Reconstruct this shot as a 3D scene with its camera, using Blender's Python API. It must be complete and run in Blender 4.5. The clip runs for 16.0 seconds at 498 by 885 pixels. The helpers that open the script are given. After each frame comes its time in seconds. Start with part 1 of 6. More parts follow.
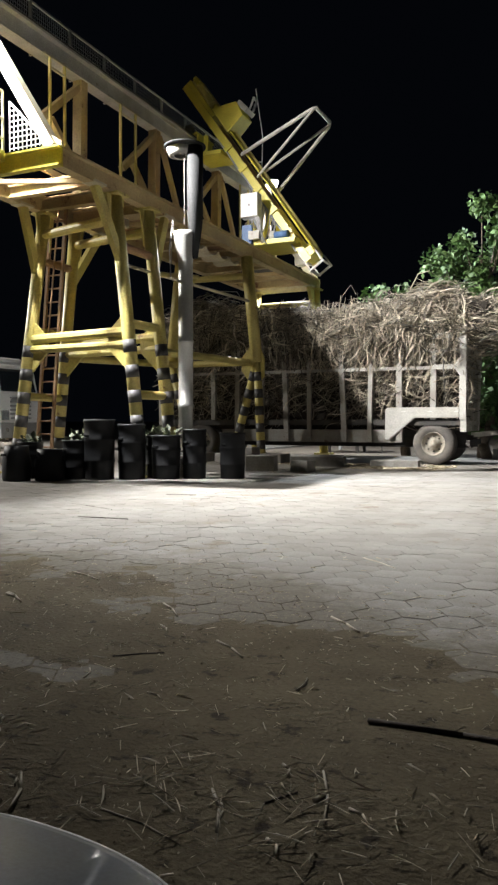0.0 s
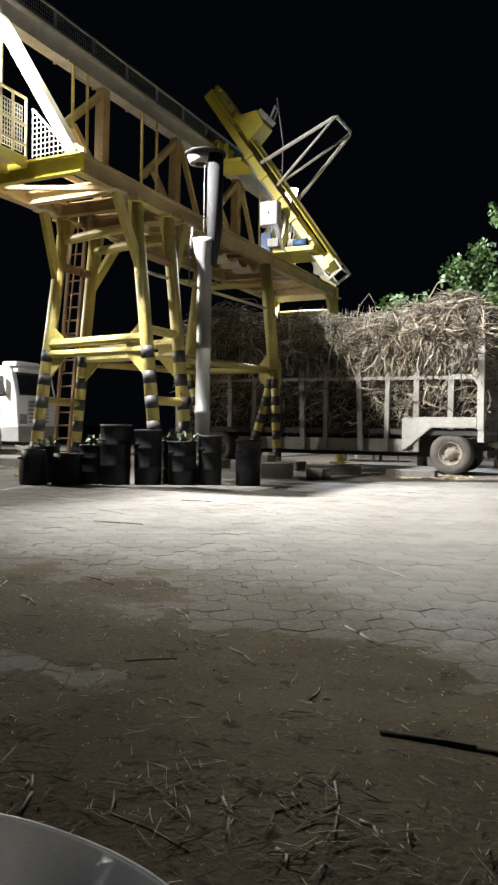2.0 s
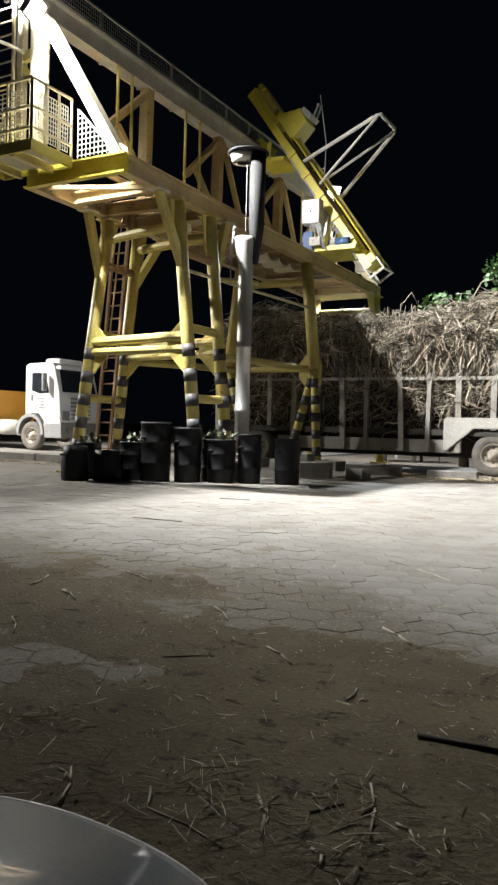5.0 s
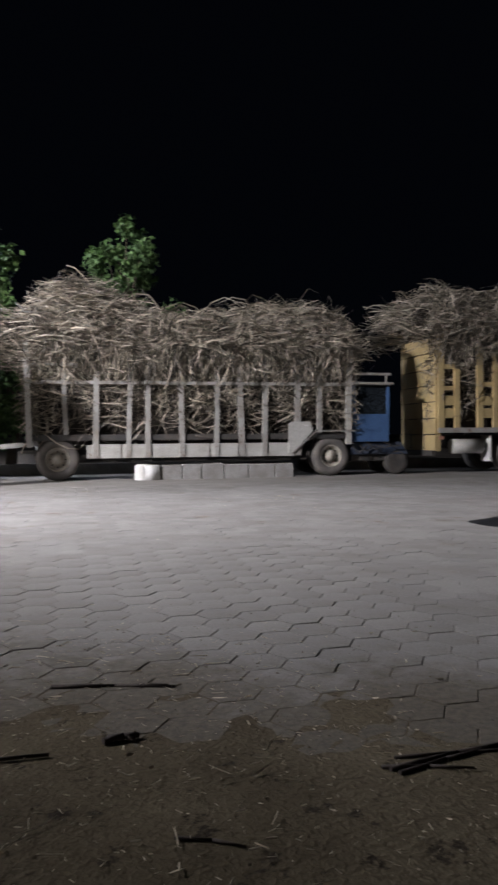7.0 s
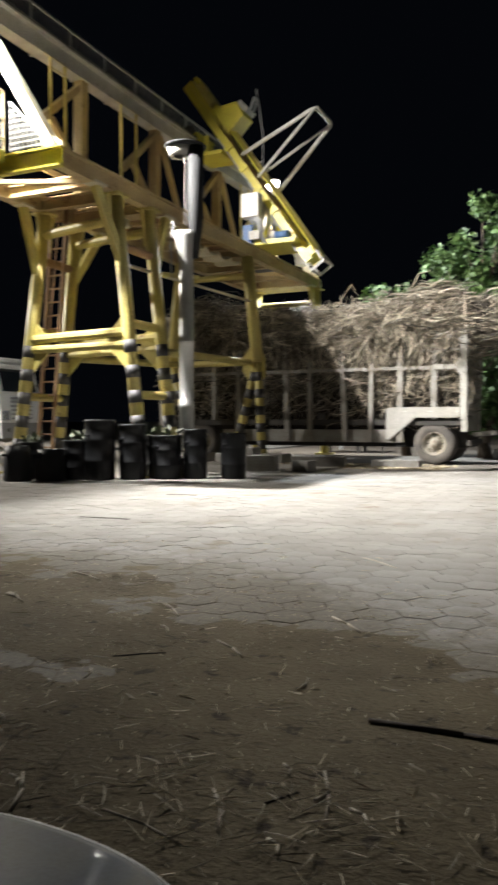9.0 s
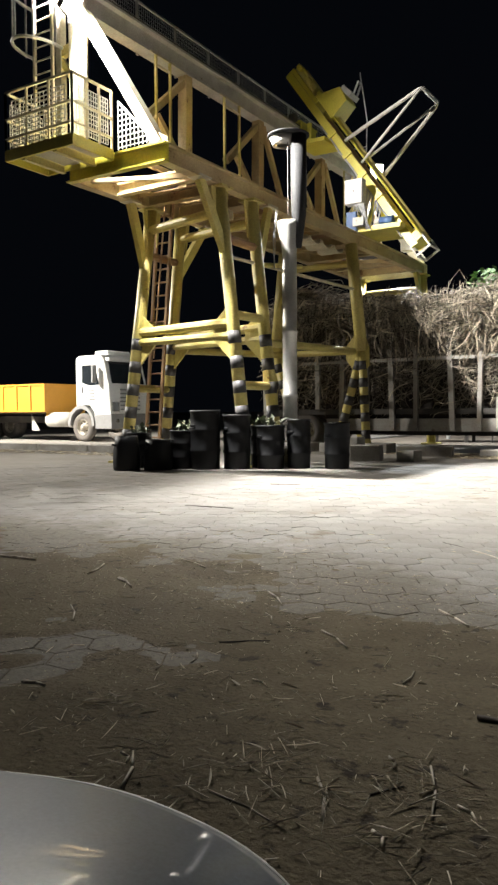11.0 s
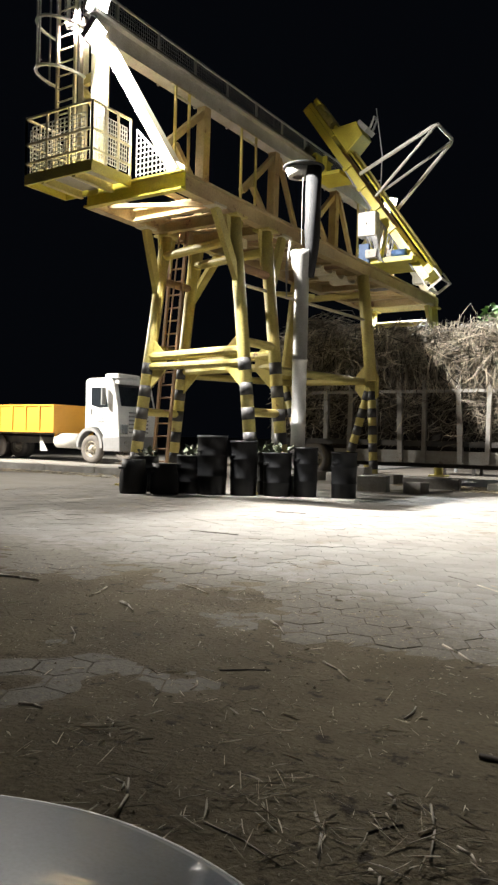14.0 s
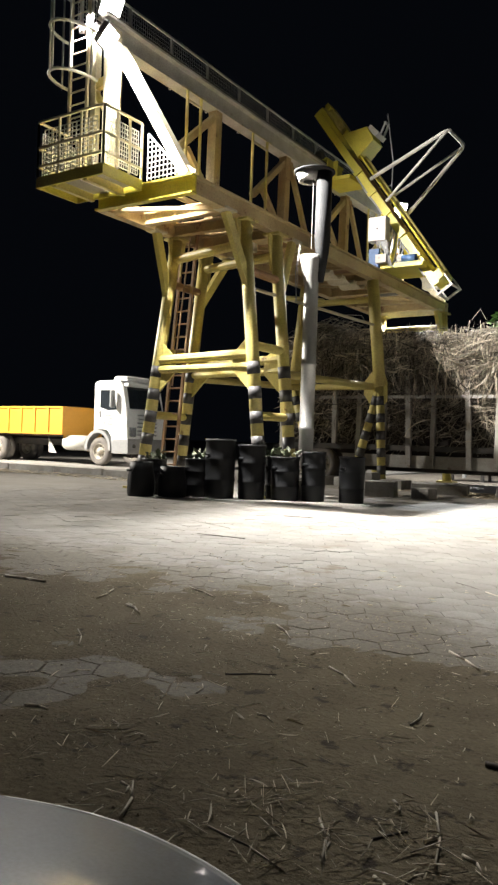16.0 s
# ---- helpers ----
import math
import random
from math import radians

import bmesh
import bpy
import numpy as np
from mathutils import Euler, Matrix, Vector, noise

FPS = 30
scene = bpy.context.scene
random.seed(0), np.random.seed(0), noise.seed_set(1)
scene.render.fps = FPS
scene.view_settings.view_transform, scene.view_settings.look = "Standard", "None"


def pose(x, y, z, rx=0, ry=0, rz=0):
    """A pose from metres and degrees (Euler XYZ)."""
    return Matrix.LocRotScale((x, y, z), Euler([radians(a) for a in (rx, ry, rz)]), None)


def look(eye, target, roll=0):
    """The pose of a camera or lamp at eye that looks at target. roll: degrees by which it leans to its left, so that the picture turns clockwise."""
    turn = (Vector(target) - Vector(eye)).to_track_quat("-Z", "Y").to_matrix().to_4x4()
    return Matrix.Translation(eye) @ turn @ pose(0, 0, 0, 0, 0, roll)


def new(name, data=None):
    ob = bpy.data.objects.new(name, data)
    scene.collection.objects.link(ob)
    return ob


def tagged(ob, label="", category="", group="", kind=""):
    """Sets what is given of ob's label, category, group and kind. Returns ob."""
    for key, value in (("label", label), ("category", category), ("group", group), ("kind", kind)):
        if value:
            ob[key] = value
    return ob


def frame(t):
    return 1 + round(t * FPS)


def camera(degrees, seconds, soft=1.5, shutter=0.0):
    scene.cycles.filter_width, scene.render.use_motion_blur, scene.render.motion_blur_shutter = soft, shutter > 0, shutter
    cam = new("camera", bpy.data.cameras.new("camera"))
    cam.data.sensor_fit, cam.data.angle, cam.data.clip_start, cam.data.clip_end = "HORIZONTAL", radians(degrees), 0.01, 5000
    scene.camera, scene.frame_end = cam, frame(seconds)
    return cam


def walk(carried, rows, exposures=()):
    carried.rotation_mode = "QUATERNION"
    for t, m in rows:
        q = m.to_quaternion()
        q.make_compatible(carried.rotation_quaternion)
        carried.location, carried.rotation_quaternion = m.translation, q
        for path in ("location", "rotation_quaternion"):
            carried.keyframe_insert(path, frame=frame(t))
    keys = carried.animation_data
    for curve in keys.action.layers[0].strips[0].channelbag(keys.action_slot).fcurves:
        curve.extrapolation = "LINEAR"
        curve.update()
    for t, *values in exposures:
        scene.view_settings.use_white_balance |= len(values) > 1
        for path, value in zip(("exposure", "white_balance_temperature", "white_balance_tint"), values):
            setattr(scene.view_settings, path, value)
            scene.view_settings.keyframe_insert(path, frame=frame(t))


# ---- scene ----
cam = camera(36.27, 16.0, soft=2.4, shutter=0.5)
EYE = 1.10
TURNS = [  # seconds, heading, pitch, roll in degrees
    (0.0, 24.30, -1.60, 0.00),
    (0.5, 24.34, -1.29, -0.41),
    (1.0, 24.67, -1.11, -0.77),
    (1.5, 24.83, -1.03, -0.84),
    (2.0, 25.52, -1.07, -0.85),
    (2.5, 26.33, -1.10, -1.05),
    (3.0, 27.09, -1.16, -1.15),
    (3.2, 27.25, -1.17, -1.18),
    (4.2, 28.00, -1.20, -1.30),
    (5.0, 28.50, -1.22, -1.45),
    (5.3, 28.05, -1.24, -1.55),
    (5.5, 26.37, -1.25, -1.59),
    (5.6, 22.60, -1.12, -1.53),
    (5.8, 15.40, -0.87, -1.40),
    (6.0, 10.70, -0.61, -1.27),
    (6.2, 5.90, -0.53, -1.11),
    (6.5, -0.30, -0.41, -0.86),
    (6.8, -10.20, -0.49, -0.09),
    (7.0, -13.28, -0.55, 0.43),
    (7.2, -14.90, -0.56, 0.45),
    (7.5, -15.34, -0.58, 0.49),
    (7.7, -15.00, -0.60, 0.53),
    (7.9, -10.90, -0.61, 0.58),
    (8.0, -6.30, -0.62, 0.60),
    (8.2, 3.20, -0.86, 0.22),
    (8.5, 12.63, -1.22, -0.35),
    (8.8, 20.50, -1.44, -0.24),
    (9.0, 24.36, -1.60, 0.05),
    (9.5, 28.63, -1.60, 0.62),
    (10.0, 30.42, -1.60, 0.85),
    (10.2, 30.80, -1.60, 0.80),
    (11.2, 32.40, -2.60, 0.30),
    (12.0, 32.80, -3.40, -0.35),
    (12.5, 32.83, -2.78, -0.60),
    (13.0, 32.79, -1.55, -0.73),
    (13.5, 32.76, -0.78, -1.04),
    (14.0, 32.72, -0.32, -1.33),
    (14.5, 32.72, 0.00, -1.62),
    (15.0, 32.94, -0.02, -1.84),
    (15.5, 33.03, -0.03, -1.86),
    (16.0, 33.33, -0.05, -1.90),
]
walk(cam, [(t, pose(0, 0, EYE, 90 + pitch, roll, head)) for t, head, pitch, roll in TURNS],
     exposures=[(0.0, 0.05, 6350, 10), (5.3, 0.05, 6350, 10), (6.2, -0.36, 5950, 18), (8.2, -0.36, 5950, 18), (9.0, 0.16, 6500, 10), (12.5, 0.38, 6600, 10), (16.0, 0.42, 6600, 10)])

# ---- light: a clear night, lit by the yard's flood lamps ----
world = bpy.data.worlds.new("night")
scene.world = world
world.use_nodes = True
world.node_tree.nodes["Background"].inputs[0].default_value = (0.10, 0.13, 0.20, 1)
world.node_tree.nodes["Background"].inputs[1].default_value = 0.011

K = 0.88  # metres to one unit of the plan; x runs along the lane, y across it


def flood(name, at, to, watts, colour, angle=160, blend=0.5, radius=0.12):
    data = bpy.data.lights.new(name, "SPOT")
    data.energy, data.color, data.spot_size, data.spot_blend, data.shadow_soft_size = watts, colour, radians(angle), blend, radius
    ob = new(name, data)
    ob.matrix_world = look(Vector(at) * K, Vector(to) * K)
    return ob


flood("flood_light_near", (-11.72, 11.8, 9.78), (0.2, 18.6, 0.5), 22000, (1.0, 0.97, 0.92), 141, 1.0)
flood("flood_light_far", (-11.6, 28.25, 10.55), (-4.0, 29.5, 3.0), 9500, (0.92, 0.97, 1.0), 160, 0.6)
flood("flood_light_near_back", (-12.35, 11.8, 10.5), (-21.0, 24.5, 1.5), 9000, (1.0, 0.97, 0.92), 70, 1.0)
flood("yard_light", (-33.0, 13.0, 12.6), (-26.0, 24.5, 1.0), 38000, (1.0, 0.95, 0.86), 66, 1.0, 0.25)
flood("yard_light_side", (-32.7, 12.7, 12.6), (-12.0, 14.0, 2.0), 24000, (1.0, 0.95, 0.86), 44, 1.0, 0.25)
flood("gate_light", (-1.5, 36.5, 3.2), (-3.5, 30, 0), 500, (0.75, 0.86, 1.0), 150, 0.5, 0.2)


# ---- materials ----
def material(name, colour, rough=0.6, metal=0.0, second=None, scale=3.0, amount=0.5, grain=40.0, bump=0.15,
             vary=0.0, island=False, spots=None, spot_scale=6.0, spot_at=0.62, coat=0.0, specular=0.5, emit=0.0, gloss_vary=0.12, trodden=None):
    m = bpy.data.materials.new(name)
    m.use_nodes = True
    t = m.node_tree
    b = t.nodes["Principled BSDF"]
    b.inputs["Roughness"].default_value, b.inputs["Metallic"].default_value = rough, metal
    b.inputs["Coat Weight"].default_value = coat
    b.inputs["Specular IOR Level"].default_value = specular
    geo = t.nodes.new("ShaderNodeNewGeometry")
    coord = t.nodes.new("ShaderNodeTexCoord")

    def tex(s, detail=5, rough_=0.6):
        n = t.nodes.new("ShaderNodeTexNoise")
        n.inputs["Scale"].default_value, n.inputs["Detail"].default_value, n.inputs["Roughness"].default_value = s, detail, rough_
        t.links.new(coord.outputs["Object"], n.inputs["Vector"])
        return n

    def mix(fac, a, c, mode="MIX"):
        n = t.nodes.new("ShaderNodeMix")
        n.data_type, n.blend_type = "RGBA", mode
        for sock, val in ((n.inputs["Factor"], fac), (n.inputs["A"], a), (n.inputs["B"], c)):
            if isinstance(val, (tuple, float, int)):
                sock.default_value = (*val, 1) if isinstance(val, tuple) else val
            else:
                t.links.new(val, sock)
        return n.outputs["Result"]

    def ramp(out, lo, hi):
        n = t.nodes.new("ShaderNodeMapRange")
        n.inputs["From Min"].default_value, n.inputs["From Max"].default_value = lo, hi
        t.links.new(out, n.inputs["Value"])
        return n.outputs["Result"]

    out = colour
    large = tex(scale)
    if second:
        f = t.nodes.new("ShaderNodeMath")
        f.operation = "MULTIPLY"
        f.inputs[1].default_value = amount
        t.links.new(ramp(large.outputs["Fac"], 0.38, 0.66), f.inputs[0])
        out = mix(f.outputs[0], out, second)
    fine = tex(grain, 3)
    dark = mix(ramp(fine.outputs["Fac"], 0.3, 0.75), (0.72, 0.72, 0.72), (1.08, 1.08, 1.08))
    out = mix(1.0, out, dark, "MULTIPLY")
    if spots:
        s = tex(spot_scale, 8, 0.7)
        out = mix(ramp(s.outputs["Fac"], spot_at, spot_at + 0.06), out, spots)
    if vary:
        rnd = geo.outputs["Random Per Island"] if island else t.nodes.new("ShaderNodeObjectInfo").outputs["Random"]
        n = t.nodes.new("ShaderNodeMapRange")
        n.inputs["To Min"].default_value, n.inputs["To Max"].default_value = 1 - vary, 1 + vary
        t.links.new(rnd, n.inputs["Value"])
        comb = t.nodes.new("ShaderNodeCombineColor")
        for k in range(3):
            t.links.new(n.outputs["Result"], comb.inputs[k])
        out = mix(1.0, out, comb.outputs[0], "MULTIPLY")
    if trodden:
        # dirt carried over the pavers, thinning out away from the verge
        pos = t.nodes.new("ShaderNodeSeparateXYZ")
        t.links.new(geo.outputs["Position"], pos.inputs[0])

        def calc(op, a, c=0.0):
            n = t.nodes.new("ShaderNodeMath")
            n.operation = op
            for sock, val in zip(n.inputs, (a, c)):
                if isinstance(val, (float, int)):
                    sock.default_value = val
                else:
                    t.links.new(val, sock)
            return n.outputs[0]

        def patch(size, detail):
            n = t.nodes.new("ShaderNodeTexNoise")
            n.inputs["Scale"].default_value, n.inputs["Detail"].default_value, n.inputs["Roughness"].default_value = size, detail, 0.62
            t.links.new(geo.outputs["Position"], n.inputs["Vector"])
            return n.outputs["Fac"]

        verge = calc("MINIMUM", calc("ADD", calc("MULTIPLY", pos.outputs[0], -0.5), 3.8), 5.35)
        reach = calc("MULTIPLY", calc("SUBTRACT", verge, pos.outputs[1]), 0.85)
        reach = calc("ADD", reach, calc("MULTIPLY", calc("SUBTRACT", patch(0.8, 9), 0.5), 2.6))
        reach = calc("ADD", reach, calc("MULTIPLY", calc("SUBTRACT", patch(9.0, 5), 0.5), 1.3))
        n = t.nodes.new("ShaderNodeMapRange")
        n.interpolation_type = "SMOOTHSTEP"
        n.inputs["From Min"].default_value, n.inputs["From Max"].default_value = -0.5, 0.4
        n.inputs["To Max"].default_value = 0.86
        t.links.new(reach, n.inputs["Value"])
        out = mix(n.outputs["Result"], out, mix(ramp(patch(28.0, 4), 0.35, 0.65), trodden, tuple(0.5 * v for v in trodden)))
    if isinstance(out, tuple):
        b.inputs["Base Color"].default_value = (*out, 1)
    else:
        t.links.new(out, b.inputs["Base Color"])
    if bump:
        bm_ = t.nodes.new("ShaderNodeBump")
        bm_.inputs["Strength"].default_value, bm_.inputs["Distance"].default_value = bump, 0.02
        t.links.new(fine.outputs["Fac"], bm_.inputs["Height"])
        t.links.new(bm_.outputs["Normal"], b.inputs["Normal"])
    r = t.nodes.new("ShaderNodeMapRange")
    r.inputs["To Min"].default_value, r.inputs["To Max"].default_value = max(0.03, rough - gloss_vary), min(1, rough + gloss_vary)
    t.links.new(large.outputs["Fac"], r.inputs["Value"])
    t.links.new(r.outputs["Result"], b.inputs["Roughness"])
    if emit:
        b.inputs["Emission Color"].default_value, b.inputs["Emission Strength"].default_value = (*colour, 1), emit
    return m


YELLOW = material("old_yellow_paint", (0.64, 0.55, 0.17), 0.45, 0, (0.47, 0.36, 0.14), 1.6, 0.65, 30, 0.1, spots=(0.20, 0.11, 0.05), spot_scale=3.0, spot_at=0.64)
TAN = material("weathered_tan_paint", (0.55, 0.43, 0.22), 0.55, 0, (0.36, 0.24, 0.12), 1.2, 0.75, 30, 0.12, spots=(0.19, 0.10, 0.05), spot_scale=2.4, spot_at=0.60)
BRIGHT = material("fresh_yellow_paint", (0.66, 0.58, 0.07), 0.42, 0, (0.55, 0.42, 0.06), 2.5, 0.5, 40, 0.05, spots=(0.22, 0.14, 0.05), spot_scale=5, spot_at=0.68)
PALE = material("pale_yellow_paint", (0.62, 0.57, 0.42), 0.5, 0, (0.44, 0.37, 0.24), 2.0, 0.6, 35, 0.08, spots=(0.25, 0.16, 0.08), spot_scale=4, spot_at=0.66)
BLACKP = material("black_band_paint", (0.045, 0.045, 0.05), 0.55, 0, (0.12, 0.11, 0.09), 4, 0.5, 40, 0.1)
RUST = material("brown_primer", (0.30, 0.17, 0.09), 0.7, 0, (0.40, 0.26, 0.12), 3, 0.6, 40, 0.15)
GALV = material("galvanised_steel", (0.58, 0.58, 0.56), 0.42, 0.45, (0.44, 0.45, 0.43), 5, 0.5, 60, 0.05)
DARKPIPE = material("dark_grey_sheet", (0.032, 0.033, 0.035), 0.7, 0.0, (0.045, 0.045, 0.045), 4, 0.5, 40, 0.05, specular=0.12)
STEEL = material("dark_steel", (0.13, 0.12, 0.11), 0.55, 0.6, (0.08, 0.07, 0.06), 6, 0.5, 50, 0.1)
WHITEP = material("white_paint", (0.80, 0.80, 0.78), 0.35, 0, (0.70, 0.70, 0.67), 2, 0.4, 30, 0.03)
GREYP = material("grey_plastic", (0.30, 0.30, 0.30), 0.6, 0, (0.22, 0.22, 0.22), 4, 0.4, 40, 0.05)
BLUE = material("blue_paint", (0.075, 0.15, 0.31), 0.5, 0, (0.04, 0.085, 0.20), 4, 0.5, 40, 0.05)
DULLBLUE = material("dirty_blue_paint", (0.035, 0.055, 0.10), 0.7, 0, (0.06, 0.06, 0.06), 5, 0.6, 40, 0.1)
TRAIL = material("worn_grey_paint", (0.40, 0.39, 0.36), 0.65, 0, (0.26, 0.22, 0.18), 2.5, 0.7, 35, 0.2, spots=(0.16, 0.10, 0.07), spot_scale=4, spot_at=0.6)
PALEG = material("pale_grey_paint", (0.55, 0.54, 0.50), 0.6, 0, (0.36, 0.33, 0.28), 2.0, 0.6, 35, 0.1, spots=(0.2, 0.14, 0.1), spot_scale=4, spot_at=0.64)
CHASSIS = material("chassis_black", (0.05, 0.048, 0.045), 0.7, 0, (0.12, 0.10, 0.08), 3, 0.6, 40, 0.15)
TYRE = material("dusty_tyre", (0.13, 0.12, 0.11), 0.85, 0, (0.24, 0.21, 0.18), 3, 0.7, 50, 0.3)
TYREG = material("tyre_tread", (0.06, 0.055, 0.05), 0.9, 0, (0.14, 0.12, 0.1), 4, 0.6, 50, 0.3)
RIM = material("painted_rim", (0.50, 0.47, 0.40), 0.55, 0, (0.28, 0.22, 0.16), 6, 0.6, 50, 0.1)
BEDY = material("ochre_bed_paint", (0.56, 0.43, 0.20), 0.6, 0, (0.42, 0.31, 0.16), 2.0, 0.6, 40, 0.15, vary=0.12, spots=(0.25, 0.16, 0.08), spot_scale=4, spot_at=0.66)
ORANGE = material("orange_bed_paint", (0.66, 0.32, 0.035), 0.5, 0, (0.55, 0.26, 0.03), 2, 0.5, 40, 0.05)
GLASS = material("dark_window_glass", (0.02, 0.025, 0.03), 0.08, 0, None, 3, 0, 20, 0.0, specular=0.8)
POT = material("black_plastic", (0.012, 0.013, 0.015), 0.55, 0, (0.016, 0.016, 0.016), 2, 0.5, 90, 0.0, gloss_vary=0.02, specular=0.22)
PAVER = material("concrete_paver", (0.315, 0.30, 0.28), 0.85, 0, (0.235, 0.218, 0.195), 1.1, 0.7, 60, 0.35, vary=0.10, spots=(0.19, 0.155, 0.12), spot_scale=1.4, spot_at=0.60, trodden=(0.165, 0.138, 0.096))
PAVERS = material("concrete_pavers", (0.315, 0.30, 0.28), 0.85, 0, (0.235, 0.218, 0.195), 1.1, 0.7, 60, 0.35, vary=0.10, island=True, spots=(0.19, 0.155, 0.12), spot_scale=1.4, spot_at=0.60, trodden=(0.165, 0.138, 0.096))
GROUND = material("packed_earth", (0.13, 0.105, 0.08), 0.95, 0, (0.20, 0.17, 0.13), 0.5, 0.7, 25, 0.5, spots=(0.07, 0.055, 0.04), spot_scale=3, spot_at=0.62)
SLAB = material("far_pavement", (0.30, 0.285, 0.26), 0.9, 0, (0.20, 0.18, 0.155), 0.6, 0.7, 30, 0.4, trodden=(0.13, 0.11, 0.08))
DIRT = material("bagasse_dirt", (0.112, 0.09, 0.056), 0.97, 0, (0.20, 0.166, 0.108), 1.3, 0.85, 45, 0.7, spots=(0.040, 0.031, 0.021), spot_scale=7, spot_at=0.58, specular=0.15)
CONCRETE = material("kerb_concrete", (0.36, 0.35, 0.33), 0.85, 0, (0.22, 0.20, 0.18), 3, 0.7, 40, 0.3)
LIMEWASH = material("white_limewash", (0.78, 0.77, 0.74), 0.8, 0, (0.55, 0.52, 0.48), 4, 0.5, 40, 0.2)
CANE = material("cane_stalks", (0.37, 0.325, 0.25), 0.6, 0, (0.12, 0.095, 0.068), 2.0, 0.7, 30, 0.1, vary=0.9, island=True)
# near-black tone stands in for the shade deep between the stalks
CANESHADE = material("cane_shadowed_bulk", (0.035, 0.027, 0.02), 0.95, 0, (0.02, 0.016, 0.012), 6, 0.6, 30, 0.4)
STRAW = material("straw", (0.56, 0.49, 0.36), 0.6, 0, (0.36, 0.28, 0.18), 9, 0.6, 60, 0.1, vary=0.5, island=True)
STALK = material("dry_stalk", (0.58, 0.52, 0.41), 0.5, 0, (0.40, 0.32, 0.22), 9, 0.6, 60, 0.1, vary=0.25)
DARKSTALK = material("dark_stalk", (0.05, 0.036, 0.03), 0.8, 0, (0.10, 0.08, 0.06), 9, 0.6, 60, 0.3)
LEAF = material("leaf_green", (0.13, 0.22, 0.065), 0.65, 0, (0.045, 0.10, 0.03), 3, 0.7, 30, 0.0, vary=0.5, island=True)
DUSTYLEAF = material("dusty_leaf", (0.06, 0.085, 0.04), 0.6, 0, (0.09, 0.085, 0.06), 6, 0.7, 30, 0.0, vary=0.5, island=True)
BARK = material("bark", (0.16, 0.12, 0.09), 0.9, 0, (0.09, 0.07, 0.05), 5, 0.6, 30, 0.5)
CARP = material("grey_car_paint", (0.055, 0.067, 0.09), 0.40, 0.1, (0.047, 0.057, 0.08), 2, 0.4, 200, 0.0, coat=0.5, specular=0.25)
CHROME = material("bright_trim", (0.62, 0.62, 0.60), 0.25, 0.9, None, 3, 0, 40, 0.0)
LAMPE = material("lit_led_lens", (1.0, 0.97, 0.90), 0.4, 0, None, 3, 0, 10, 0.0, emit=60.0)
COOLE = material("lit_cool_lens", (0.78, 0.88, 1.0), 0.4, 0, None, 3, 0, 10, 0.0, emit=25.0)
REDP = material("faded_red_paint", (0.42, 0.20, 0.14), 0.7, 0, (0.50, 0.30, 0.20), 2, 0.7, 30, 0.15)
CONE = material("orange_cone", (0.75, 0.12, 0.05), 0.5, 0, (0.6, 0.1, 0.05), 6, 0.5, 40, 0.05)
CABLE = material("grey_cable", (0.35, 0.35, 0.35), 0.5, 0, None, 3, 0, 30, 0.0)


